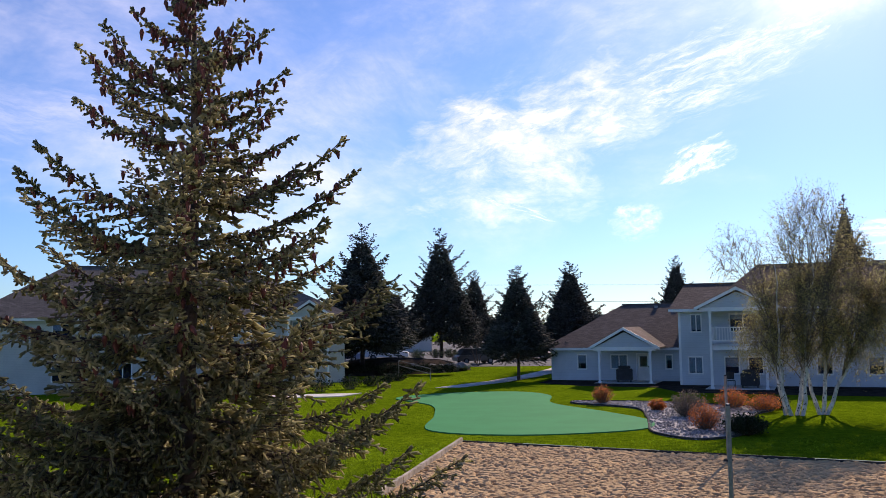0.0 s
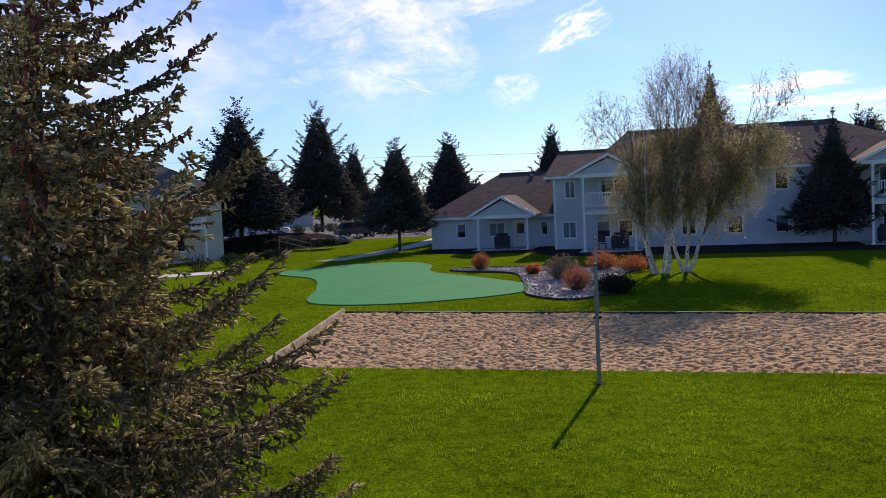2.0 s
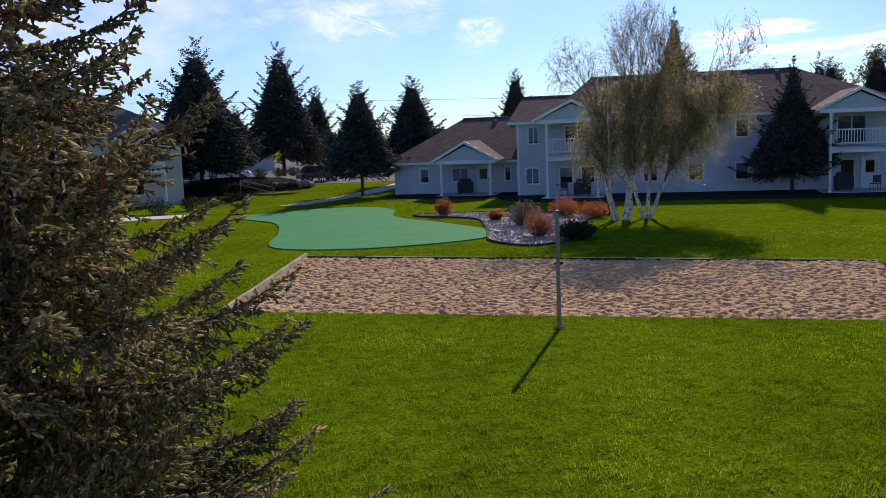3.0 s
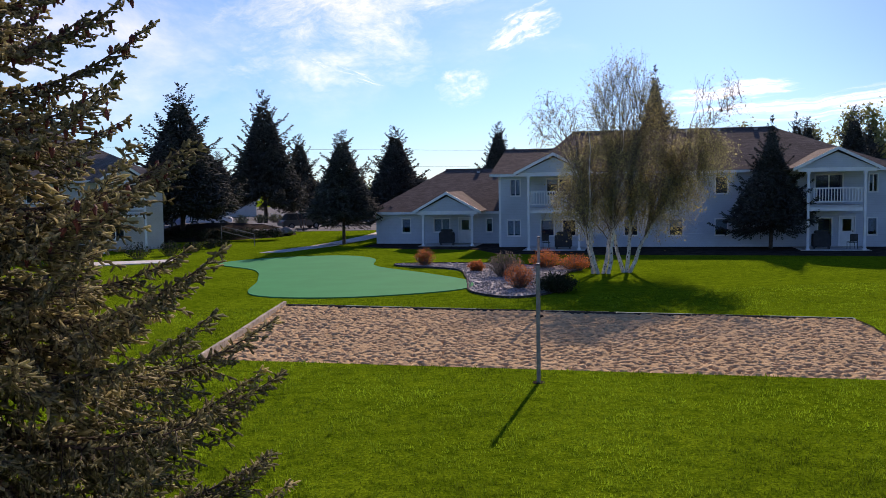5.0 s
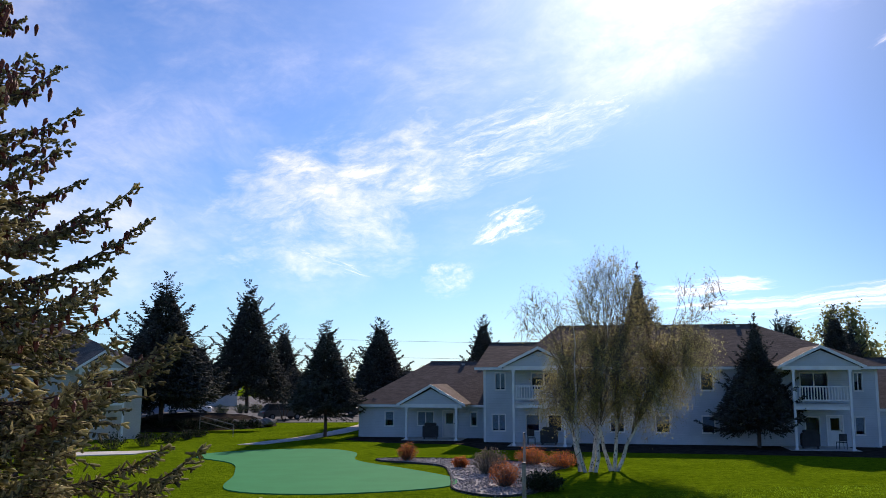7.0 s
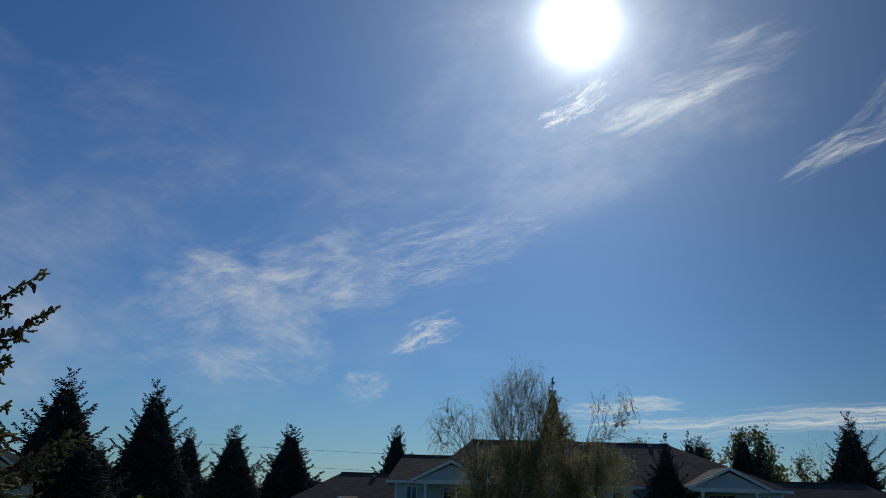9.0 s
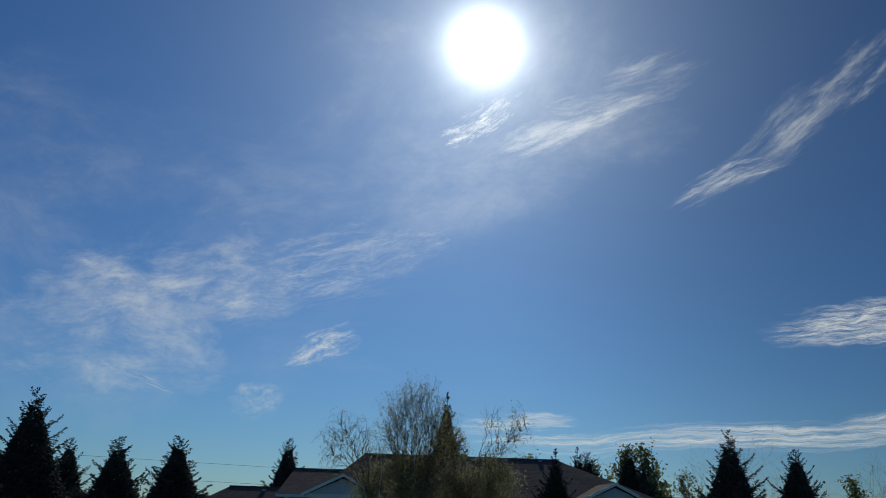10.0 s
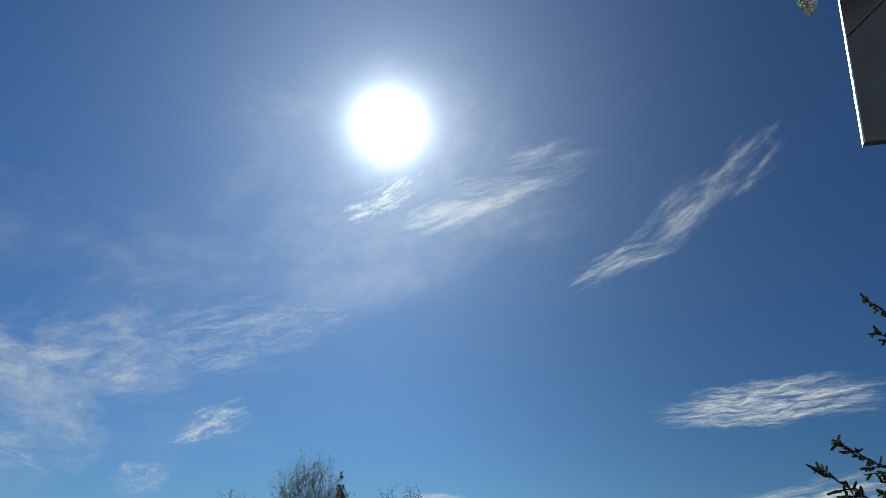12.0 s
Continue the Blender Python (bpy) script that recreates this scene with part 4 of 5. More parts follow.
# single-storey wing
V2 = 7.5
holes = [(-10.45, -9.8, 0.85, 1.9), (-7.95, -6.75, 0.9, 1.9), (-6.0, -5.1, 0.05, 1.95), (-3.95, -3.5, 0.9, 1.9)]
wall_panel("wall", -12.5, -2.45, V2, V2 + 0.18, -0.1, 2.36, holes, SIDING, house)
for (u0, u1, z0, z1), panes, bl in zip((holes[0], holes[1], holes[3]), (1, 2, 1), (0.6, 0.95, 0.4)):
    window(house, u0, u1, z0, z1, V2, panes, bl)
house_door(house, *holes[2], V2)
boxes("wall", [(-12.5, -12.32, V2 + 0.18, 22.5, -0.1, 2.36)], SIDING, house)
boxes("wall", [(-12.32, -2.45, 22.3, 22.5, -0.1, 2.36)], SIDING, house)
hip_roof(house, -13.0, -2.46, V2 - 0.5, 23.0, 2.46, -8.35, -2.5, 15.0, 5.75, SHINGLE)
gable(house, -8.85, -3.85, 4.3, 10.5, 2.55, 3.95, SHINGLE, SIDING)
for u in (-8.15, -4.55):
    column(house, u, 4.6, 0.0, 2.32)
boxes("patio", [(-8.5, -4.2, 4.3, V2 - 0.03, -0.05, 0.045)], CONCRETE, house)
for u in (-5.6, -4.0):
    roof_vent(house, u, 14.3, slope_z(14.3, V2 - 0.5, 15.0, 2.46, 5.75))
# the other wing
holes = [(24.3, 25.2, 0.85, 1.95), (27.5, 28.5, 0.85, 1.95)]
wall_panel("wall", 23.24, 36.0, 5.2, 5.38, -0.1, 2.36, holes, SIDING, house)
for h in holes:
    window(house, *h, 5.2, 2, 0.95)
boxes("wall", [(35.82, 36.0, 5.38, 17.0, -0.1, 2.36), (23.24, 35.82, 16.8, 17.0, -0.1, 2.36)], SIDING, house)
hip_roof(house, 23.26, 36.5, 4.7, 20.5, 2.46, 23.4, 31.5, 12.6, 5.9, SHINGLE)

# covered grill and chairs on the patios
def grill(u, v):
    m = house.matrix_basis @ pose(u, v, 0.045, 0, 0, random.uniform(-20, 20))
    g = thing("covered_grill", m, "barbecue grill under a black cover on the patio", "grill")
    boxes("cover", [(-0.55, 0.55, -0.28, 0.28, 0.12, 0.95), (-0.42, 0.42, -0.24, 0.24, 0.95, 1.15)], GRILL, g, bevel=0.05)
    for x in (-0.45, 0.45):
        boxes("leg", [(x - 0.03, x + 0.03, -0.2, 0.2, 0.0, 0.12)], DARK_METAL, g)


def patio_chair(u, v, turn):
    m = house.matrix_basis @ pose(u, v, 0.045, 0, 0, turn)
    c = thing("patio_chair", m, "dark metal patio chair on the concrete patio", "chair", "patio chairs")
    boxes("seat", [(-0.25, 0.25, -0.25, 0.25, 0.40, 0.45)], DARK_METAL, c, bevel=0.015)
    boxes("backrest", [(-0.25, 0.25, 0.22, 0.26, 0.5, 0.95)], DARK_METAL, c, bevel=0.015)
    for x in (-0.23, 0.23):
        for y in (-0.23, 0.23):
            boxes("leg", [(x - 0.015, x + 0.015, y - 0.015, y + 0.015, 0.0, 0.5 if y > 0 else 0.41)], DARK_METAL, c)


grill(-6.6, 5.6)
grill(18.5, 1.6)
grill(2.2, 1.5)
patio_chair(1.0, 1.8, 15)
patio_chair(17.4 + 2.9, 1.4, 190)
sheet("mulch_strip", [tuple((house.matrix_basis @ Vector(p))[:2]) for p in ((-12.6, 4.2, 0), (-9, 1.9, 0), (-3.6, 1.2, 0), (-1.6, -2.6, 0), (6.0, -3.2, 0), (14.0, -3.4, 0), (23.5, -4.2, 0), (36, -2.0, 0), (36, 5.15, 0), (23.3, 5.15, 0), (23.3, 3.7, 0), (-2.5, 3.7, 0), (-2.5, 7.45, 0), (-12.6, 7.45, 0))], 0.02, MULCH, "dark mulch strip along the house", "mulch bed", 0.04)

# ---- the house behind the big spruce ----
other = thing("apartment_building", pose(-6.0, 70.5, 0, 0, 0, 22), "cream two-storey apartment house with tan shingle roof", "apartment house")
holes = []
for u in (-3.2, -8.5, -12.0, -16.0, -20.0):
    for z0, z1 in ((0.85, 1.95), (3.6, 4.75)):
        holes.append((u - 0.9, u + 0.3, z0, z1))
wall_panel("wall", -26.0, 0.0, 0.0, 0.18, -0.1, 5.1, holes, SIDING_TAN, other)
for h in holes:
    window(other, *h, 0.0, 2, 0.4)
boxes("wall", [(-0.18, 0.0, 0.18, 13.0, -0.1, 5.1), (-26.0, -25.82, 0.18, 13.0, -0.1, 5.1), (-25.82, -0.18, 12.8, 13.0, -0.1, 5.1)], SIDING_TAN, other)
hip_roof(other, -26.5, 0.5, -0.5, 13.5, 5.2, -20.0, -6.5, 6.5, 9.2, SHINGLE_TAN)
gable(other, -5.4, -1.6, -2.6, 3.5, 5.05, 6.3, SHINGLE_TAN, SIDING_TAN)
for u in (-5.0, -2.0):
    column(other, u, -2.3, 0.0, 4.8)
balcony(other, -5.0, -2.0, -2.3, -0.05, 2.8)


# ---- volleyball posts ----
def post(x, y, turn):
    p = thing("volleyball_post", pose(x, y, 0, 0, 0, turn), "weathered grey steel volleyball post beside the sand", "net post", "volleyball posts")
    bm = bmesh.new()
    tube(bm, (0, 0, -0.2), (0, 0, 2.62), 0.045, sides=14)
    part("pole", bm, STEEL, p, smooth=False)
    bm = bmesh.new()
    tube(bm, (0, 0, 2.62), (0, 0, 2.66), 0.050, 0.038, sides=14)
    part("cap", bm, DARK_METAL, p)
    for z in (1.0, 2.43):
        bm = bmesh.new()
        tube(bm, (0.04, 0, z), (0.09, 0, z), 0.010, sides=6)
        part("net_hook", bm, DARK_METAL, p)
    bm = bmesh.new()
    tube(bm, (0, 0, -0.05), (0, 0, 0.012), 0.16, 0.14, sides=16)
    part("footing", bm, MULCH, p)


post(6.27, 18.8, 60)
post(9.55, 28.55, 240)

# ---- shrubs of the bed ----
for k, (x, y, r, h) in enumerate(((9.6, 48.3, 0.62, 0.92), (11.35, 43.9, 0.45, 0.55), (11.2, 36.1, 0.78, 1.05), (15.2, 44.4, 0.85, 0.95), (16.3, 43.0, 0.85, 0.75))):
    shrub("russet_shrub", pose(x, y, 0.03, 0, 0, k * 70), "rounded russet-orange shrub in the stone bed" if k != 4 else "russet shrub with some olive leaves in the stone bed", "shrub", r, h, RED_SHRUB, 40 + k, 2600, 0.042, 90)
shrub("dry_grass_clump", pose(12.0, 40.9, 0.03), "spiky clump of dry tan ornamental grass", "ornamental grass", 0.95, 1.15, TAN_GRASS, 60, 1600, 0.05, 220)
shrub("low_evergreen", pose(12.3, 34.6, 0.0), "low dark green mounded evergreen at the bed's edge", "shrub", 0.95, 0.72, DARK_LEAF, 61, 5200, 0.06, 90)
shrub("low_evergreen", pose(17.5, 44.6, 0.0), "low dark olive shrub behind the birch", "shrub", 0.8, 0.6, DARK_LEAF, 62, 2200, 0.06, 70)


# ---- the birch clump ----
def birch_clump():
    """White stems in two groups; arching twigs above, weeping leafy strands below."""
    rg = np.random.default_rng(11)
    tree = thing("birch_tree", pose(17.4, 41.2, 0, 0, 0, -22.9), "multi-stemmed white birch with sparse yellow-green leaves", "birch tree")
    # foot x, foot y, lean x, lean y, height
    stems = []
    for fx, fy, lx, ly, h in ((-0.75, -0.35, -0.24, 0.05, 6.2), (-0.50, -0.50, -0.05, -0.10, 7.4), (-0.28, -0.30, 0.05, 0.12, 8.2), (-0.05, -0.45, 0.13, -0.06, 7.6),
                              (0.72, 0.25, -0.20, 0.10, 6.0), (0.85, 0.35, 0.07, -0.04, 7.2), (0.98, 0.22, 0.52, 0.05, 7.0)):
        z = np.linspace(0, 1, 12)
        side = np.stack([fx + lx * h * (z - 0.25 * z ** 3), fy + ly * h * z], 1) + np.cumsum(rg.normal(0, 0.075, (12, 2)), 0) * (z > 0)[:, None]
        pts = np.concatenate([side, (h * z - 0.05)[:, None]], 1)
        rad = 0.092 * (1 - z) ** 1.2 + 0.012
        v, f = limbs(pts[:-1], pts[1:], rad[:-1], rad[1:], 8)
        array_mesh("trunk", v, f, BIRCH_BARK, tree, smooth=True)
        stems.append(pts)
    # centre x, centre z, half width, half height, half depth, strands, leaves on each, weeping
    lobes = ((0.7, 4.4, 3.4, 2.5, 2.8, 860, 37, 0.8), (-1.1, 3.0, 2.3, 1.7, 2.3, 310, 36, 0.8), (2.4, 3.0, 2.1, 1.6, 2.2, 280, 36, 0.8), (4.3, 4.9, 1.8, 1.9, 1.9, 300, 44, 0.8), (0.7, 7.9, 2.3, 3.1, 2.0, 560, 20, 0.0),
             (-2.5, 7.0, 1.8, 2.0, 1.4, 150, 12, 0.35), (5.2, 8.1, 1.5, 1.7, 1.2, 90, 11, 0.1), (2.4, 6.8, 1.4, 1.6, 1.4, 110, 24, 0.3))
    a, b, ra, rb, lp = [], [], [], [], []
    grid = np.linspace(0, 1, 7)[:, None]
    for cx, cz, hx, hz, hy, count, leafy, weep in lobes:
        forks = []
        for _ in range(max(4, count // 14)):
            d = unit(rg.normal(size=(1, 3)))[0] * rg.random() ** 0.4 * 0.75
            tip = np.array([cx + d[0] * hx, d[1] * hy, cz + d[2] * hz * 0.8 + 0.6 * weep])
            near = min(stems, key=lambda q: np.min(np.hypot(q[:, 0] - tip[0], q[:, 1] - tip[1])) + rg.random() * 1.2)
            zs = min(tip[2] * rg.uniform(0.45, 0.7), near[-1, 2] - 0.3)
            root = np.array([np.interp(zs, near[:, 2], near[:, c]) for c in range(3)])
            bend = root * 0.55 + tip * 0.45 + np.array([0, 0, 0.9])
            line = root * (1 - grid) ** 2 + bend * 2 * grid * (1 - grid) + tip * grid ** 2
            w = 0.020 * (1 - grid[:, 0]) + 0.007
            a.append(line[:-1]); b.append(line[1:]); ra.append(w[:-1]); rb.append(w[1:])
            forks.append(line)
        for _ in range(count):
            d = unit(rg.normal(size=(1, 3)))[0] * rg.random() ** 0.27
            tip = np.array([cx + d[0] * hx, d[1] * hy, cz + d[2] * hz]) + rg.normal(0, 0.12, 3)
            tip[2] = max(tip[2], 1.35)
            goal = tip + np.array([0, 0, 0.9 * weep - 0.8 * (1 - weep)])
            line = min((forks[q] for q in rg.integers(0, len(forks), 5)), key=lambda q: np.min(np.linalg.norm(q - goal, axis=1)))
            root = line[min(6, int(np.argmin(np.linalg.norm(line - goal, axis=1))))]
            bend = root * 0.45 + tip * 0.55 + np.array([0, 0, 1.0 * weep + 0.35])
            own = root * (1 - grid) ** 2 + bend * 2 * grid * (1 - grid) + tip * grid ** 2
            own[1:-1] += rg.normal(0, 0.05, (5, 3))
            w = 0.0065 * (1 - grid[:, 0]) + 0.0035
            a.append(own[:-1]); b.append(own[1:]); ra.append(w[:-1]); rb.append(w[1:])
            k = (1 - (0.45 + 0.2 * (1 - weep)) * rg.random(leafy)) * 5.99
            i0 = k.astype(int)
            lp.append(own[i0] + (own[i0 + 1] - own[i0]) * (k - i0)[:, None] + rg.normal(0, 0.13, (leafy, 3)))
    v, f = limbs(np.concatenate(a), np.concatenate(b), np.concatenate(ra), np.concatenate(rb), 3)
    array_mesh("branchwork", v, f, TWIG, tree)
    v, f = leaves(np.concatenate(lp), 0.058, rg, 1.4, 0.6)
    array_mesh("crown", v, f, BIRCH_LEAF, tree)
    return tree


birch = birch_clump()
rng = np.random.default_rng(8)
scars = [o for o in birch.children if o.name.startswith("trunk")]
for o in scars:
    me = o.data
    co = np.empty(len(me.vertices) * 3)
    me.vertices.foreach_get("co", co)
    co = co.reshape(-1, 16, 3)
    p0, p1, r = [], [], []
    for seg in co[:5]:
        a, b = seg[:8].mean(0), seg[8:].mean(0)
        rad = np.linalg.norm(seg[0] - a)
        for _ in range(7):
            w, q = rng.random(), rng.uniform(0, 6.28)
            c = a + (b - a) * w + np.array([np.cos(q), np.sin(q), 0]) * rad * 0.86
            p0.append(c); p1.append(c + np.array([0, 0, rng.uniform(0.03, 0.09)])); r.append(rad * 0.25)
    v, f = limbs(p0, p1, r, r, 5)
    array_mesh("bark_scars", v, f, BIRCH_SCAR, o, "dark scars on the white bark")["kind"] = "stuff"


# ---- spruces ----
def at_yaw(yaw, d):
    return -d * math.sin(radians(yaw)), d * math.cos(radians(yaw))


spruce("spruce_tree", pose(-2.23, 8.2, 0), "tall dark spruce with red-brown cones close to the balcony", 8.15, 3.22, 0.5, 7, 0.38, 9, 0.066, 0.036, 0.085, 0.0130, 4, 0.018, 0.0050, NEEDLE, 0.88, 0.28, cones=13.0, side_len=0.42, side_top=0.85, even=True, ragged=0.26, sag=-0.10, blunt=True, inner=0.5, fill=2800, inner_size=0.12, rise_top=0.28, hang=0.16, loose=0.75, lop=0.14)
x, y = at_yaw(-69.2, 7.8)
spruce("spruce_tree", pose(x, y, 0), "dark spruce beside the balcony seen against the sky", 8.6, 3.1, 2.2, 4, 0.42, 8, 0.085, 0.045, 0.085, 0.0115, 3, 0.018, 0.005, NEEDLE, 0.85, 0.34, cones=0.0, side_len=0.33, blunt=True, ragged=0.2, rise_top=0.40, loose=0.7)

far_a = spruce("spruce_tree", pose(7.38, 69.0, 0), "dark conical spruce with a bare lower trunk", 8.7, 3.5, 2.2, 21, 0.62, 8, 0.15, 0.085, 0.20, 0.038, 0, 0.12, 0.06, FAR_NEEDLE, 0.84, 0.30, sag=-0.06, inner=0.80, fill=5600, inner_size=0.30, loose=0.24, ragged=0.34, side_top=0.7)
x, y = at_yaw(-1.28, 95)
far_b = spruce("spruce_tree", pose(x, y, 0.8), "tall dark ragged spruce on the planted bank", 13.3, 5.4, 2.8, 22, 0.95, 8, 0.20, 0.12, 0.28, 0.054, 0, 0.16, 0.08, FAR_NEEDLE, 0.80, 0.34, ragged=0.42, sag=-0.02, inner=0.74, fill=6000, inner_size=0.42, loose=0.24, side_top=0.7)
x, y = at_yaw(-32.5, 61.9)
far_c = spruce("spruce_tree", pose(x, y, 0), "dark spruce standing before the apartment house", 8.5, 3.5, 1.7, 23, 0.52, 8, 0.14, 0.085, 0.18, 0.034, 0, 0.12, 0.06, FAR_NEEDLE, 1.25, 0.32, ragged=0.40, sag=0.0, inner=0.80, fill=5200, inner_size=0.28, loose=0.24)


def again(src, src_h, yaw, d, top, turn, wide=1.0, label="", base=0.0):
    x, y = at_yaw(yaw, d)
    s = (top - base) / src_h
    ob = copy_thing(src, pose(x, y, base, 0, 0, turn) @ Matrix.Diagonal((s * wide, s * wide, s, 1)))
    if label:
        ob["label"] = label
    return ob


FAR_LABEL = "dark spruce at the edge of the grounds"
again(far_b, 13.2, 3.72, 80, 12.9, 130, 1.15, "tall dark ragged spruce beside the cream house")
again(far_a, 8.6, -3.44, 100, 10.1, 60, 0.8, FAR_LABEL)
again(far_a, 8.6, -9.47, 84, 9.8, 200, 1.0, FAR_LABEL)
again(far_a, 8.6, -16.0, 102, 11.3, 20, 0.75, "dark spruce rising behind the roof")
again(far_c, 8.35, -25.7, 88, 15.0, 80, 0.75, "tall dark spruce rising behind the roof")
again(far_b, 13.2, -33.86, 112, 11.8, 10, 0.7, FAR_LABEL)
again(far_a, 8.6, -34.46, 114, 11.6, 300, 0.7, FAR_LABEL)
again(far_b, 13.2, -36.97, 104, 11.7, 210, 0.85, FAR_LABEL)
again(far_a, 8.6, -37.7, 108, 10.2, 110, 0.8, FAR_LABEL)
again(far_b, 13.2, -42.82, 88, 11.9, 300, 0.95, FAR_LABEL)
again(far_a, 8.6, -46.49, 94, 10.9, 45, 0.85, FAR_LABEL)
again(far_a, 8.6, 1.6, 118, 9.0, 75, 1.2, FAR_LABEL)

# ---- leafy and bare trees far off ----
x, y = at_yaw(-35.3, 118)
leaf_a = leafy_tree("deciduous_tree", pose(x, y, 0), "far tree coming into pale green leaf", "tree", 7.0, 31, [(0, 0, 0.02, 0, 1.0), (0.3, 0, 0.25, 0.1, 0.8), (-0.3, 0.1, -0.25, -0.1, 0.8)], GREEN_LEAF, 0.26, 4, BARK, split=2, spread=0.7, droop=0.03, depth=2, leaf_depth=1)
x, y = at_yaw(-43.6, 92)
bare_a = leafy_tree("bare_tree", pose(x, y, 0), "bare tree with fine upright branches", "tree", 7.6, 32, [(0, 0, 0.05, 0, 1.0), (0.2, 0, 0.3, 0.1, 0.8), (-0.2, 0.1, -0.3, 0.1, 0.85)], GREEN_LEAF, 0.1, 0, BARK, split=2, spread=0.5, droop=-0.02, depth=2)
for yaw, d, s, turn in ((-38.7, 112, 1.15, 40), (-31.5, 120, 1.05, 90), (-36.0, 126, 1.2, 200), (-15.0, 130, 0.62, 10), (-40.0, 120, 0.9, 150), (-13.8, 180, 0.6, 250), (-50.0, 110, 0.85, 20), (-12.5, 200, 0.62, 60), (-53.0, 120, 0.9, 80)):
    x, y = at_yaw(yaw, d)
    copy_thing(leaf_a, pose(x, y, 0, 0, 0, turn) @ Matrix.Diagonal((s, s, s, 1)))
for yaw, d, s, turn in ((-41.4, 92, 0.85, 70), (-47.0, 92, 0.78, 190), (-45.0, 98, 0.75, 260), (-50.5, 72, 0.7, 30), (-52.3, 75, 0.72, 140), (-3.6, 93, 0.5, 140), (-55.5, 60, 0.55, 10)):
    x, y = at_yaw(yaw, d)
    copy_thing(bare_a, pose(x, y, 0, 0, 0, turn) @ Matrix.Diagonal((s, s, s, 1)))
for k, (yaw, d, r, h) in enumerate(((-38.8, 90, 3.0, 5.6), (-40.2, 92, 3.2, 5.2), (-41.5, 95, 3.0, 4.8), (-44.5, 92, 4, 4.6), (-49.5, 85, 4, 5.5), (-52, 85, 4, 5.2))):
    x, y = at_yaw(yaw, d)
    shrub("lilac_bush", pose(x, y, 0), "tall yellow-green bush at the edge of the grounds", "bush", r, h, GREEN_LEAF, 70 + k, 2200, 0.22, 60)
for k, (yaw, d, z, r, h) in enumerate(((0.2, 88, 0.9, 0.9, 1.0), (-0.9, 90, 1.0, 0.8, 0.9), (-1.8, 91, 1.0, 0.9, 0.9))):
    x, y = at_yaw(yaw, d)
    shrub("golden_shrub", pose(x, y, z), "golden orange low shrub on the bank", "shrub", r, h, BIRCH_LEAF, 80 + k, 900, 0.09, 50)
for k in range(16):
    x, y = -6.5 + k * 0.62 + random.uniform(-0.3, 0.3), 79.5 - k * 0.15 + random.uniform(-1.0, 1.2)
    shrub("juniper", pose(x, y, 0.25), "low dark juniper on the planted bank", "shrub", random.uniform(0.6, 1.1), random.uniform(0.5, 0.9), DARK_LEAF, 100 + k, 700, 0.09, 40)
for k, (x, y, r, h) in enumerate(((-5.0, 62.5, 0.9, 0.9), (-3.6, 65.5, 0.8, 0.7), (-6.8, 60.5, 1.0, 1.0), (-2.6, 68.5, 0.7, 0.7), (-1.9, 71.0, 0.8, 0.6))):
    shrub("juniper", pose(x, y, 0), "low dark juniper beside the cream house", "shrub", r, h, DARK_LEAF, 130 + k, 900, 0.08, 50)

# woods that close the view beyond the road
rng = np.random.default_rng(77)
n = 9000
yaw = np.radians(rng.uniform(-75, 30, n))
dist = rng.uniform(235, 285, n)
crest = 6.8 + 1.3 * np.sin(yaw * 37) + 1.0 * np.sin(yaw * 91 + 1) + 0.7 * np.sin(yaw * 213)
p = np.stack([-dist * np.sin(yaw), dist * np.cos(yaw), crest * rng.random(n) ** 0.7], 1)
v, f = leaves(p, 0.95, rng, 1.3, 0.6)
tagged(array_mesh("far_woods", v, f, FAR_WOOD), "distant line of tan and olive spring woods", "woods", kind="stuff")

# houses far along the road
def far_house(yaw, d, turn, wide, roof_mat, label):
    x, y = at_yaw(yaw, d)
    h = thing("house", pose(x, y, 0, 0, 0, turn), label, "house")
    holes = [(-wide / 2 + 1.5 + k * 3.2, -wide / 2 + 2.7 + k * 3.2, 0.9, 2.0) for k in range(int(wide / 3.6))]
    wall_panel("wall", -wide / 2, wide / 2, 0, 0.18, -0.1, 2.6, holes, SIDING_TAN, h)
    for o in holes:
        window(h, *o, 0, 2, 0.4)
    boxes("wall", [(-wide / 2, -wide / 2 + 0.18, 0.18, 8, -0.1, 2.6), (wide / 2 - 0.18, wide / 2, 0.18, 8, -0.1, 2.6), (-wide / 2 + 0.18, wide / 2 - 0.18, 7.8, 8, -0.1, 2.6)], SIDING_TAN, h)
    hip_roof(h, -wide / 2 - 0.5, wide / 2 + 0.5, -0.5, 8.5, 2.7, -wide / 2 + 2.5, wide / 2 - 2.5, 4.0, 5.4, roof_mat)


far_house(-48.4, 74, -42, 15, SHINGLE, "single-storey house with a brown roof behind the trees")
far_house(-11.5, 138, -5, 18, SHINGLE_TAN, "single-storey house with a tan roof across the parking lot")
far_house(2.5, 142, 5, 16, SHINGLE_TAN, "single-storey house with a tan roof across the parking lot")


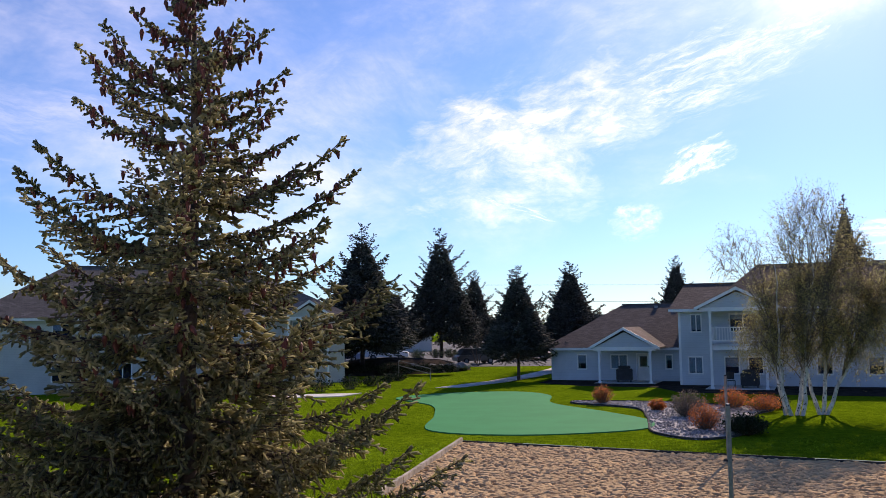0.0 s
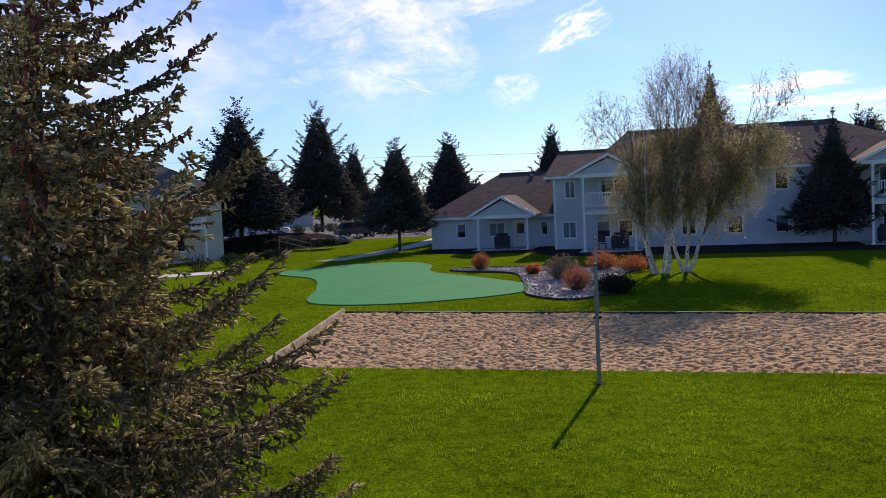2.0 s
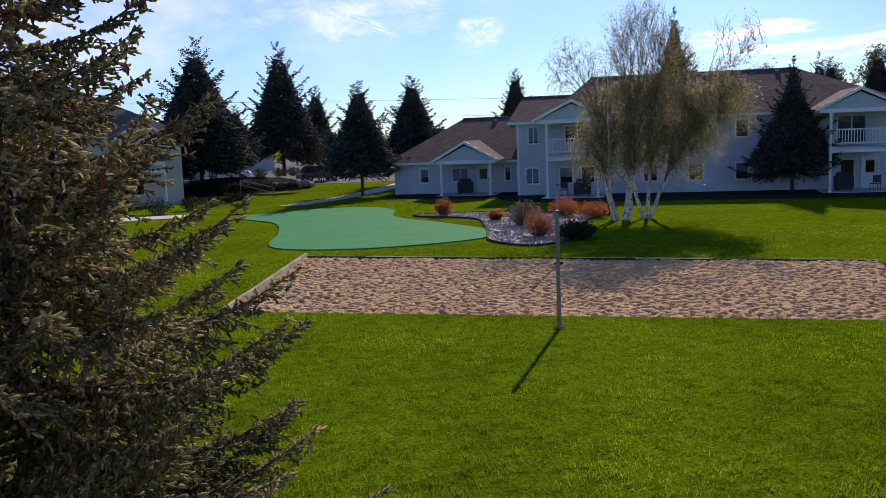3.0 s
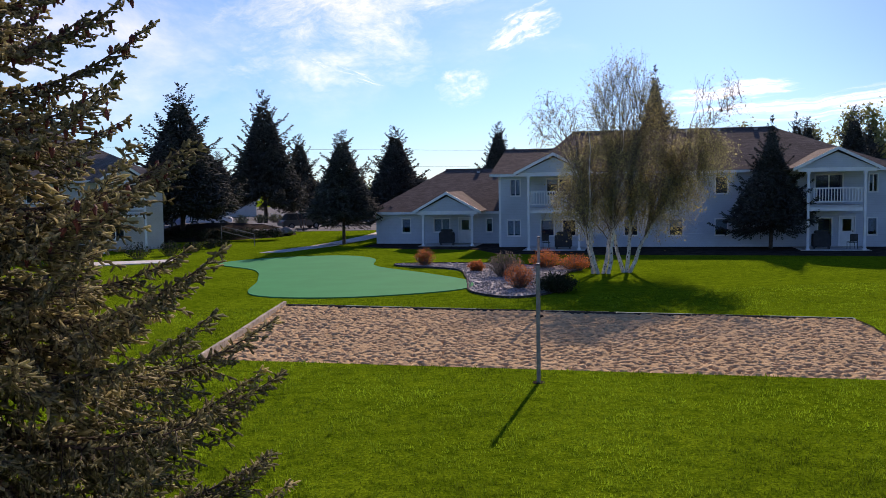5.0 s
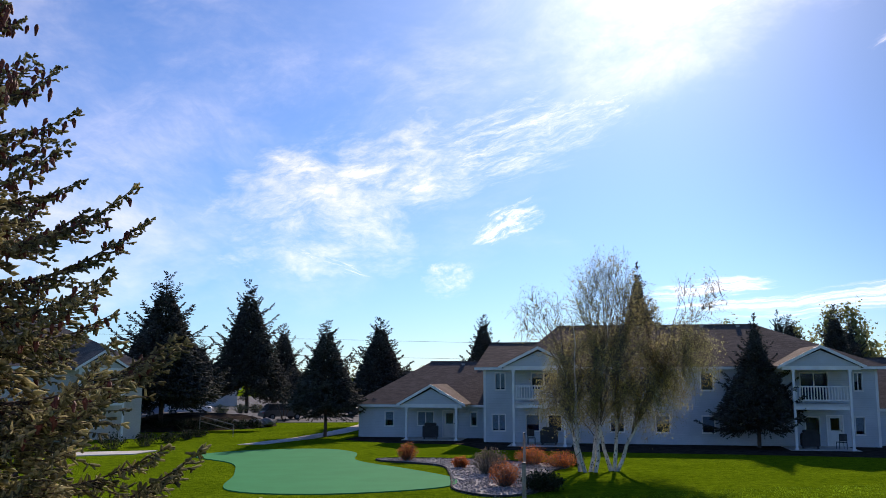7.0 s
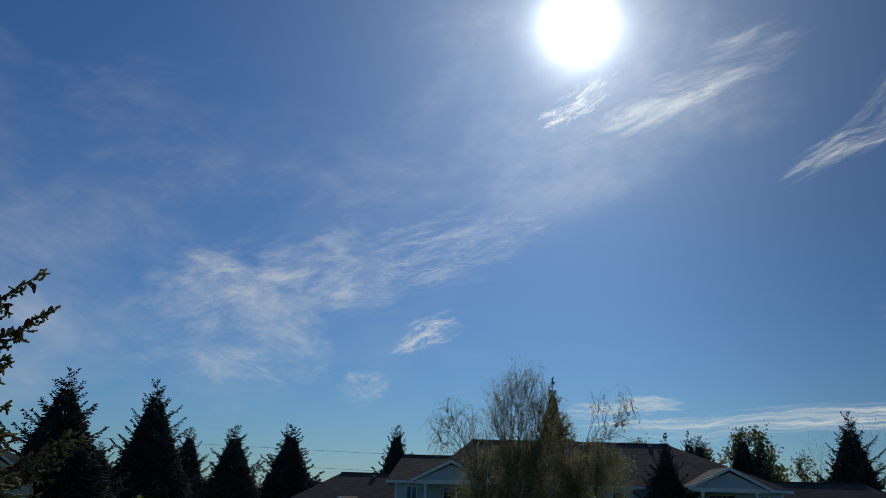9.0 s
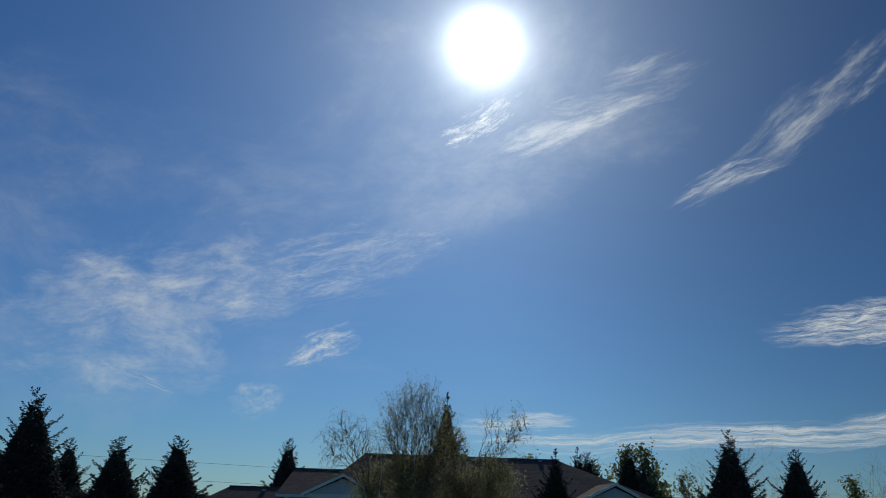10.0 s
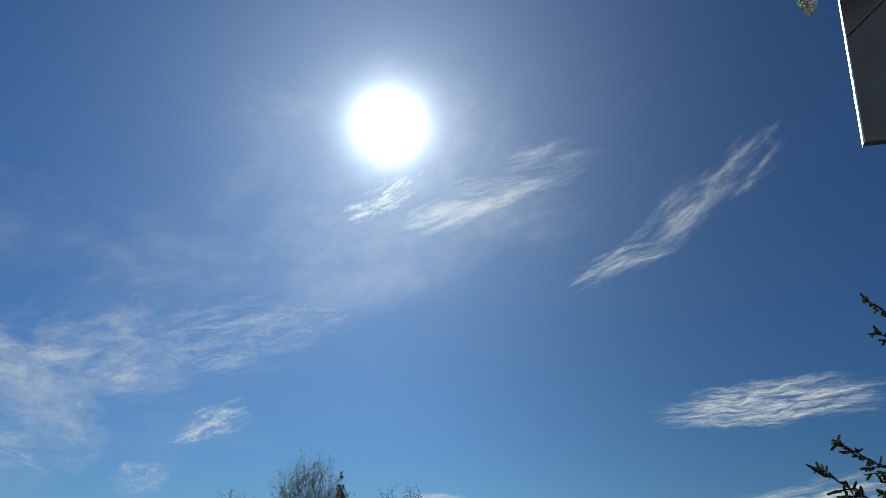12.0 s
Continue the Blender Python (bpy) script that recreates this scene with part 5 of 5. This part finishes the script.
# ---- vehicles ----
def car(x, y, turn, mat, label, kind="car", h=1.5, long=4.6):
    c = thing(kind, pose(x, y, 0.02, 0, 0, turn), label, "car" if kind == "car" else "truck")
    bm = bmesh.new()
    L, wd = long / 2, 0.9
    prof = [(-L, 0.35), (-L, 0.85), (-L * 0.92, 0.98), (-L * 0.50, 1.02), (L * 0.90, 0.98), (L, 0.8), (L, 0.35)]
    a = [bm.verts.new((px, -wd, pz)) for px, pz in prof]
    b = [bm.verts.new((px, wd, pz)) for px, pz in prof]
    bm.faces.new(a); bm.faces.new(b[::-1])
    for i in range(len(prof)):
        j = (i + 1) % len(prof)
        bm.faces.new((a[i], b[i], b[j], a[j]))
    body = part("body", bm, mat, c, bevel=0.06)
    bm = bmesh.new()
    cab = [(-L * 0.45, 0.98), (-L * 0.2, h), (L * (0.25 if kind != "car" else 0.62), h), (L * (0.35 if kind != "car" else 0.9), 0.98)]
    a = [bm.verts.new((px, -0.74 if pz > 1 else -0.84, pz)) for px, pz in cab]
    b = [bm.verts.new((px, 0.74 if pz > 1 else 0.84, pz)) for px, pz in cab]
    bm.faces.new(a); bm.faces.new(b[::-1])
    for i in range(4):
        j = (i + 1) % 4
        bm.faces.new((a[i], b[i], b[j], a[j]))
    part("glasshouse", bm, GRILL, c, "dark tinted windows", bevel=0.03)
    part("roof_panel", (lambda q: (box(q, cab[1][0] + 0.05, cab[2][0] - 0.05, -0.7, 0.7, h - 0.02, h + 0.03), q)[1])(bmesh.new()), mat, c, bevel=0.01)
    for sx in (-L * 0.62, L * 0.6):
        for sy in (-1, 1):
            bm = bmesh.new()
            tube(bm, (sx, sy * 0.70, 0.33), (sx, sy * 0.92, 0.33), 0.33, sides=18)
            wheel = part("wheel", bm, TYRE, c)
            bm = bmesh.new()
            tube(bm, (sx, sy * 0.915, 0.33), (sx, sy * 0.935, 0.33), 0.2, sides=14)
            part("rim", bm, STEEL, wheel)
    for sy in (-0.62, 0.62):
        boxes("headlight", [(-L - 0.01, -L + 0.05, sy - 0.16, sy + 0.16, 0.66, 0.8)], TRIM, c)
        boxes("tail_light", [(L - 0.05, L + 0.01, sy - 0.14, sy + 0.14, 0.7, 0.85)], paint("red_lens", (0.3, 0.01, 0.01)), c)
    return c


car(5.8, 97.5, 200, paint("dark_paint", (0.05, 0.055, 0.065)), "dark grey parked car in the parking lot", h=1.62)
car(-4.2, 112, 178, paint("white_paint", (0.75, 0.75, 0.74)), "white parked pickup truck in the parking lot", "pickup_truck", 1.85, 5.4)
car(-9.5, 108, 185, paint("blue_paint", (0.16, 0.22, 0.34)), "pale blue parked car in the parking lot")
car(12.8, 104, 160, paint("black_paint", (0.02, 0.02, 0.022)), "black parked car in the parking lot")

# handrail by the bank
hr = thing("handrail", pose(0, 0, 0), "pale metal handrail of the steps by the bank", "handrail")
for dz in (0.55, 0.95):
    bm = bmesh.new()
    tube(bm, (-1.9, 75.0, dz + 0.45), (0.65, 70.6, dz - 0.05), 0.03, sides=8)
    part("rail", bm, STEEL, hr)
for x, y, z in ((-1.9, 75.0, 1.4), (0.65, 70.6, 0.9)):
    bm = bmesh.new()
    tube(bm, (x, y, -0.1), (x, y, z), 0.03, sides=8)
    part("post", bm, STEEL, hr)

# overhead lines between two poles
lines = thing("power_line", pose(0, 0, 0), "thin overhead wire between wooden poles", "power line")
pa, pb = Vector((*at_yaw(9.0, 165), 11.2)), Vector((*at_yaw(-33.0, 170), 9.0))
for dz in (0.55, -2.3):
    bm = bmesh.new()
    rings = []
    for k in range(31):
        p = pa.lerp(pb, k / 30) + Vector((0, 0, dz - 1.2 * 4 * (k / 30) * (1 - k / 30) * 0.1))
        rings.append([bm.verts.new(p + Vector((0, 0.022 * math.cos(q), 0.022 * math.sin(q)))) for q in (0.0, 1.257, 2.513, 3.770, 5.027)])
    for a, b in zip(rings, rings[1:]):
        for q in range(5):
            bm.faces.new((a[q], a[(q + 1) % 5], b[(q + 1) % 5], b[q]))
    part("wire", bm, CABLE, lines)
for p in (pa, pb):
    bm = bmesh.new()
    tube(bm, (p.x, p.y, -0.2), (p.x, p.y, p.z + 0.3), 0.16, 0.11, sides=10)
    part("pole", bm, BARK, lines)

# ---- the balcony that the camera stands on ----
NEAR = pose(0, 0, 0, 0, 0, -24)
deck = thing("balcony", NEAR, "wooden apartment balcony with dark beam overhead", "balcony")
boxes("deck", [(-2.2, 2.4, -1.3, 1.25, 2.72, 2.86)], DECK, deck)
boxes("overhead_beam", [(-2.2, 2.4, 1.05, 1.19, 5.352, 5.56)], BEAM, deck)
for x in (-2.12, 2.3):
    boxes("support", [(x - 0.07, x + 0.07, 1.05, 1.19, 2.86, 5.352), (x - 0.07, x + 0.07, 1.05, 1.19, -0.1, 2.72)], BEAM, deck)
boxes("railing", [(-2.05, 2.23, 1.08, 1.16, 3.50, 3.57), (-2.05, 2.23, 1.08, 1.16, 3.0, 3.06)], BEAM, deck)
tagged(boxes("wall_home", [(-9, 9, -1.5, -1.3, -0.1, 6.4)], SIDING), "pale sided wall of the home behind the balcony", "wall", kind="structure").matrix_basis = NEAR


def solar_panel():
    p = thing("solar_panel", PANEL_AT, "white-framed solar panel with dark cells on legs on deck", "solar panel")
    w, d = 1.66, 0.72
    boxes("backsheet", [(-w / 2, w / 2, -d, 0, -0.012, -0.006)], SHEET, p)
    boxes("frame", [(-w / 2, w / 2, -0.004, 0.010, -0.035, 0.004)], ALUMINIUM, p, bevel=0.002)
    boxes("frame", [(-w / 2, w / 2, -d - 0.016, -d + 0.012, -0.035, 0.004)], ALUMINIUM, p, bevel=0.002)
    for s in (-1, 1):
        boxes("frame", [(min(s * w / 2, s * (w / 2 + 0.028)), max(s * w / 2, s * (w / 2 + 0.028)), -d, 0.0, -0.035, 0.004)], ALUMINIUM, p, bevel=0.002)
    bm = bmesh.new()
    c, q = 0.078, 0.016
    slab(bm, [(-c + q, -c, 0), (c - q, -c, 0), (c, -c + q, 0), (c, c - q, 0), (c - q, c, 0), (-c + q, c, 0), (-c, c - q, 0), (-c, -c + q, 0)], 0.002)
    first = part("cell", bm, CELL, p)
    k = 0
    for i in range(10):
        for j in range(4):
            ob = first if k == 0 else new("cell", first.data)
            ob.parent = p
            ob.location = (-w / 2 + 0.045 + 0.08 + i * 0.1585, -0.03 - 0.08 - j * 0.1605, -0.0035)
            k += 1
    for j in range(4):
        for off in (-0.04, 0.04):
            boxes("busbar", [(-w / 2 + 0.04, w / 2 - 0.04, -0.111 - j * 0.1605 + off - 0.0008, -0.111 - j * 0.1605 + off + 0.0008, -0.003, -0.0025)], ALUMINIUM, p)
    for s in (-0.62, 0.62):
        bm = bmesh.new()
        tube(bm, (s, -0.36, -1.055), (s, -0.36, -0.012), 0.016, sides=10)
        leg = part("leg", bm, ALUMINIUM, p, "round aluminium leg")
        boxes("foot", [(s - 0.05, s + 0.05, -0.41, -0.31, -1.062, -1.05)], ALUMINIUM, leg, bevel=0.002)
    return p


PANEL_AT = pose(0.19, 0.955, 3.888, -6, 0, -19.8)
solar_panel()


def ray_point(yaw, up, d):
    return sky_dir(yaw, up) * d + Vector((0, 0, 4.37))


# hanging board under the beam, and a faceted glass drop
def hanging_board():
    a, b = ray_point(-59.2, 33.4, 1.75), ray_point(-60.0, 25.36, 1.62)
    x, y = b.x, b.y
    ob = thing("privacy_board", pose(x, y, b.z, 0, 0, -52), "stained grey board with a bright metal edge under the beam", "board")
    for shape in (((0, 0), (0.55, -0.02), (0.55, 0.694), (0, 0.198)), ((0, 0.202), (0.55, 0.698), (0.55, 0.75), (0, 0.75))):
        bm = bmesh.new()
        front = [bm.verts.new((px, -0.008, pz)) for px, pz in shape]
        back = [bm.verts.new((px, 0.008, pz)) for px, pz in shape]
        bm.faces.new(front); bm.faces.new(back[::-1])
        for i in range(4):
            bm.faces.new((front[i], back[i], back[(i + 1) % 4], front[(i + 1) % 4]))
        part("board", bm, PANEL, ob)
    boxes("metal_edge", [(-0.003, -0.0005, -0.010, 0.010, -0.002, 0.75)], ALUMINIUM, ob)
    rg = random.Random(4)
    for k in range(9):
        bm = bmesh.new()
        cx, cz, r = rg.uniform(0.03, 0.3), rg.uniform(0.02, 0.38), rg.uniform(0.003, 0.009)
        tube(bm, (cx, -0.0095, cz), (cx, -0.008, cz), r, sides=9)
        part("stain", bm, PANEL_MARK, ob)


hanging_board()


def crystal_drop():
    p = ray_point(-58.1, 33.9, 1.42)
    ob = thing("crystal_drop", pose(p.x, p.y, p.z), "faceted amber glass drop hanging from the beam", "ornament")
    bm = bmesh.new()
    rows = [(0.022, 0.009), (0.016, 0.0145), (0.006, 0.016), (-0.004, 0.0135), (-0.014, 0.0085), (-0.022, 0.003)]
    rings = [[bm.verts.new((r * math.cos(q + k * 0.4), r * math.sin(q + k * 0.4), z)) for q in (2 * math.pi * i / 8 for i in range(8))] for k, (z, r) in enumerate(rows)]
    for a, b in zip(rings, rings[1:]):
        for i in range(8):
            j = (i + 1) % 8
            bm.faces.new((a[i], a[j], b[j]))
            bm.faces.new((a[i], b[j], b[i]))
    bm.faces.new(rings[0]); bm.faces.new(rings[-1][::-1])
    part("drop", bm, CRYSTAL, ob)
    bm = bmesh.new()
    tube(bm, (0, 0, 0.022), (0, 0, 0.6), 0.0008, sides=5)
    part("thread", bm, CABLE, ob)


crystal_drop()

# ---- grass blades on the near lawn ----
rng = np.random.default_rng(12)
n = 330000
t = rng.random(n) ** 1.4
yy = 7.5 + t * 26
xx = rng.uniform(-0.5, 0.95, n) * (yy + 1)
tuft = np.sin(xx * 9.1 + 2.3 * np.sin(yy * 5.3)) * np.sin(yy * 8.3 + 2.1 * np.sin(xx * 6.1)) + 0.6 * np.sin(xx * 2.3 + 1.7 * np.sin(yy * 1.9)) * np.sin(yy * 2.9 + np.sin(xx * 3.1))
ok = ~inside(xx, yy, PIT) & (rng.random(n) < 0.45 + 0.4 * tuft)
xx, yy, tuft = xx[ok], yy[ok], tuft[ok]
n = len(xx)
p = np.stack([xx, yy, np.full(n, -0.005)], 1)
d = unit(np.stack([rng.normal(0, 0.4, n), rng.normal(0, 0.4, n), np.ones(n)], 1))
s = unit(np.stack([rng.normal(size=n), rng.normal(size=n), np.zeros(n)], 1))
hgt = (rng.uniform(0.03, 0.075, n) * (1 + 0.35 * np.clip(tuft, -0.5, 1.5)))[:, None]
wid = (0.005 + 0.0004 * yy)[:, None]
v = np.stack([p - s * wid, p + s * wid, p + d * hgt], 1).reshape(-1, 3)
blades = array_mesh("grass", v, np.arange(n * 3).reshape(n, 3), BLADE)
tagged(blades, "short mown green grass blades of the lawn", "grass", kind="stuff")
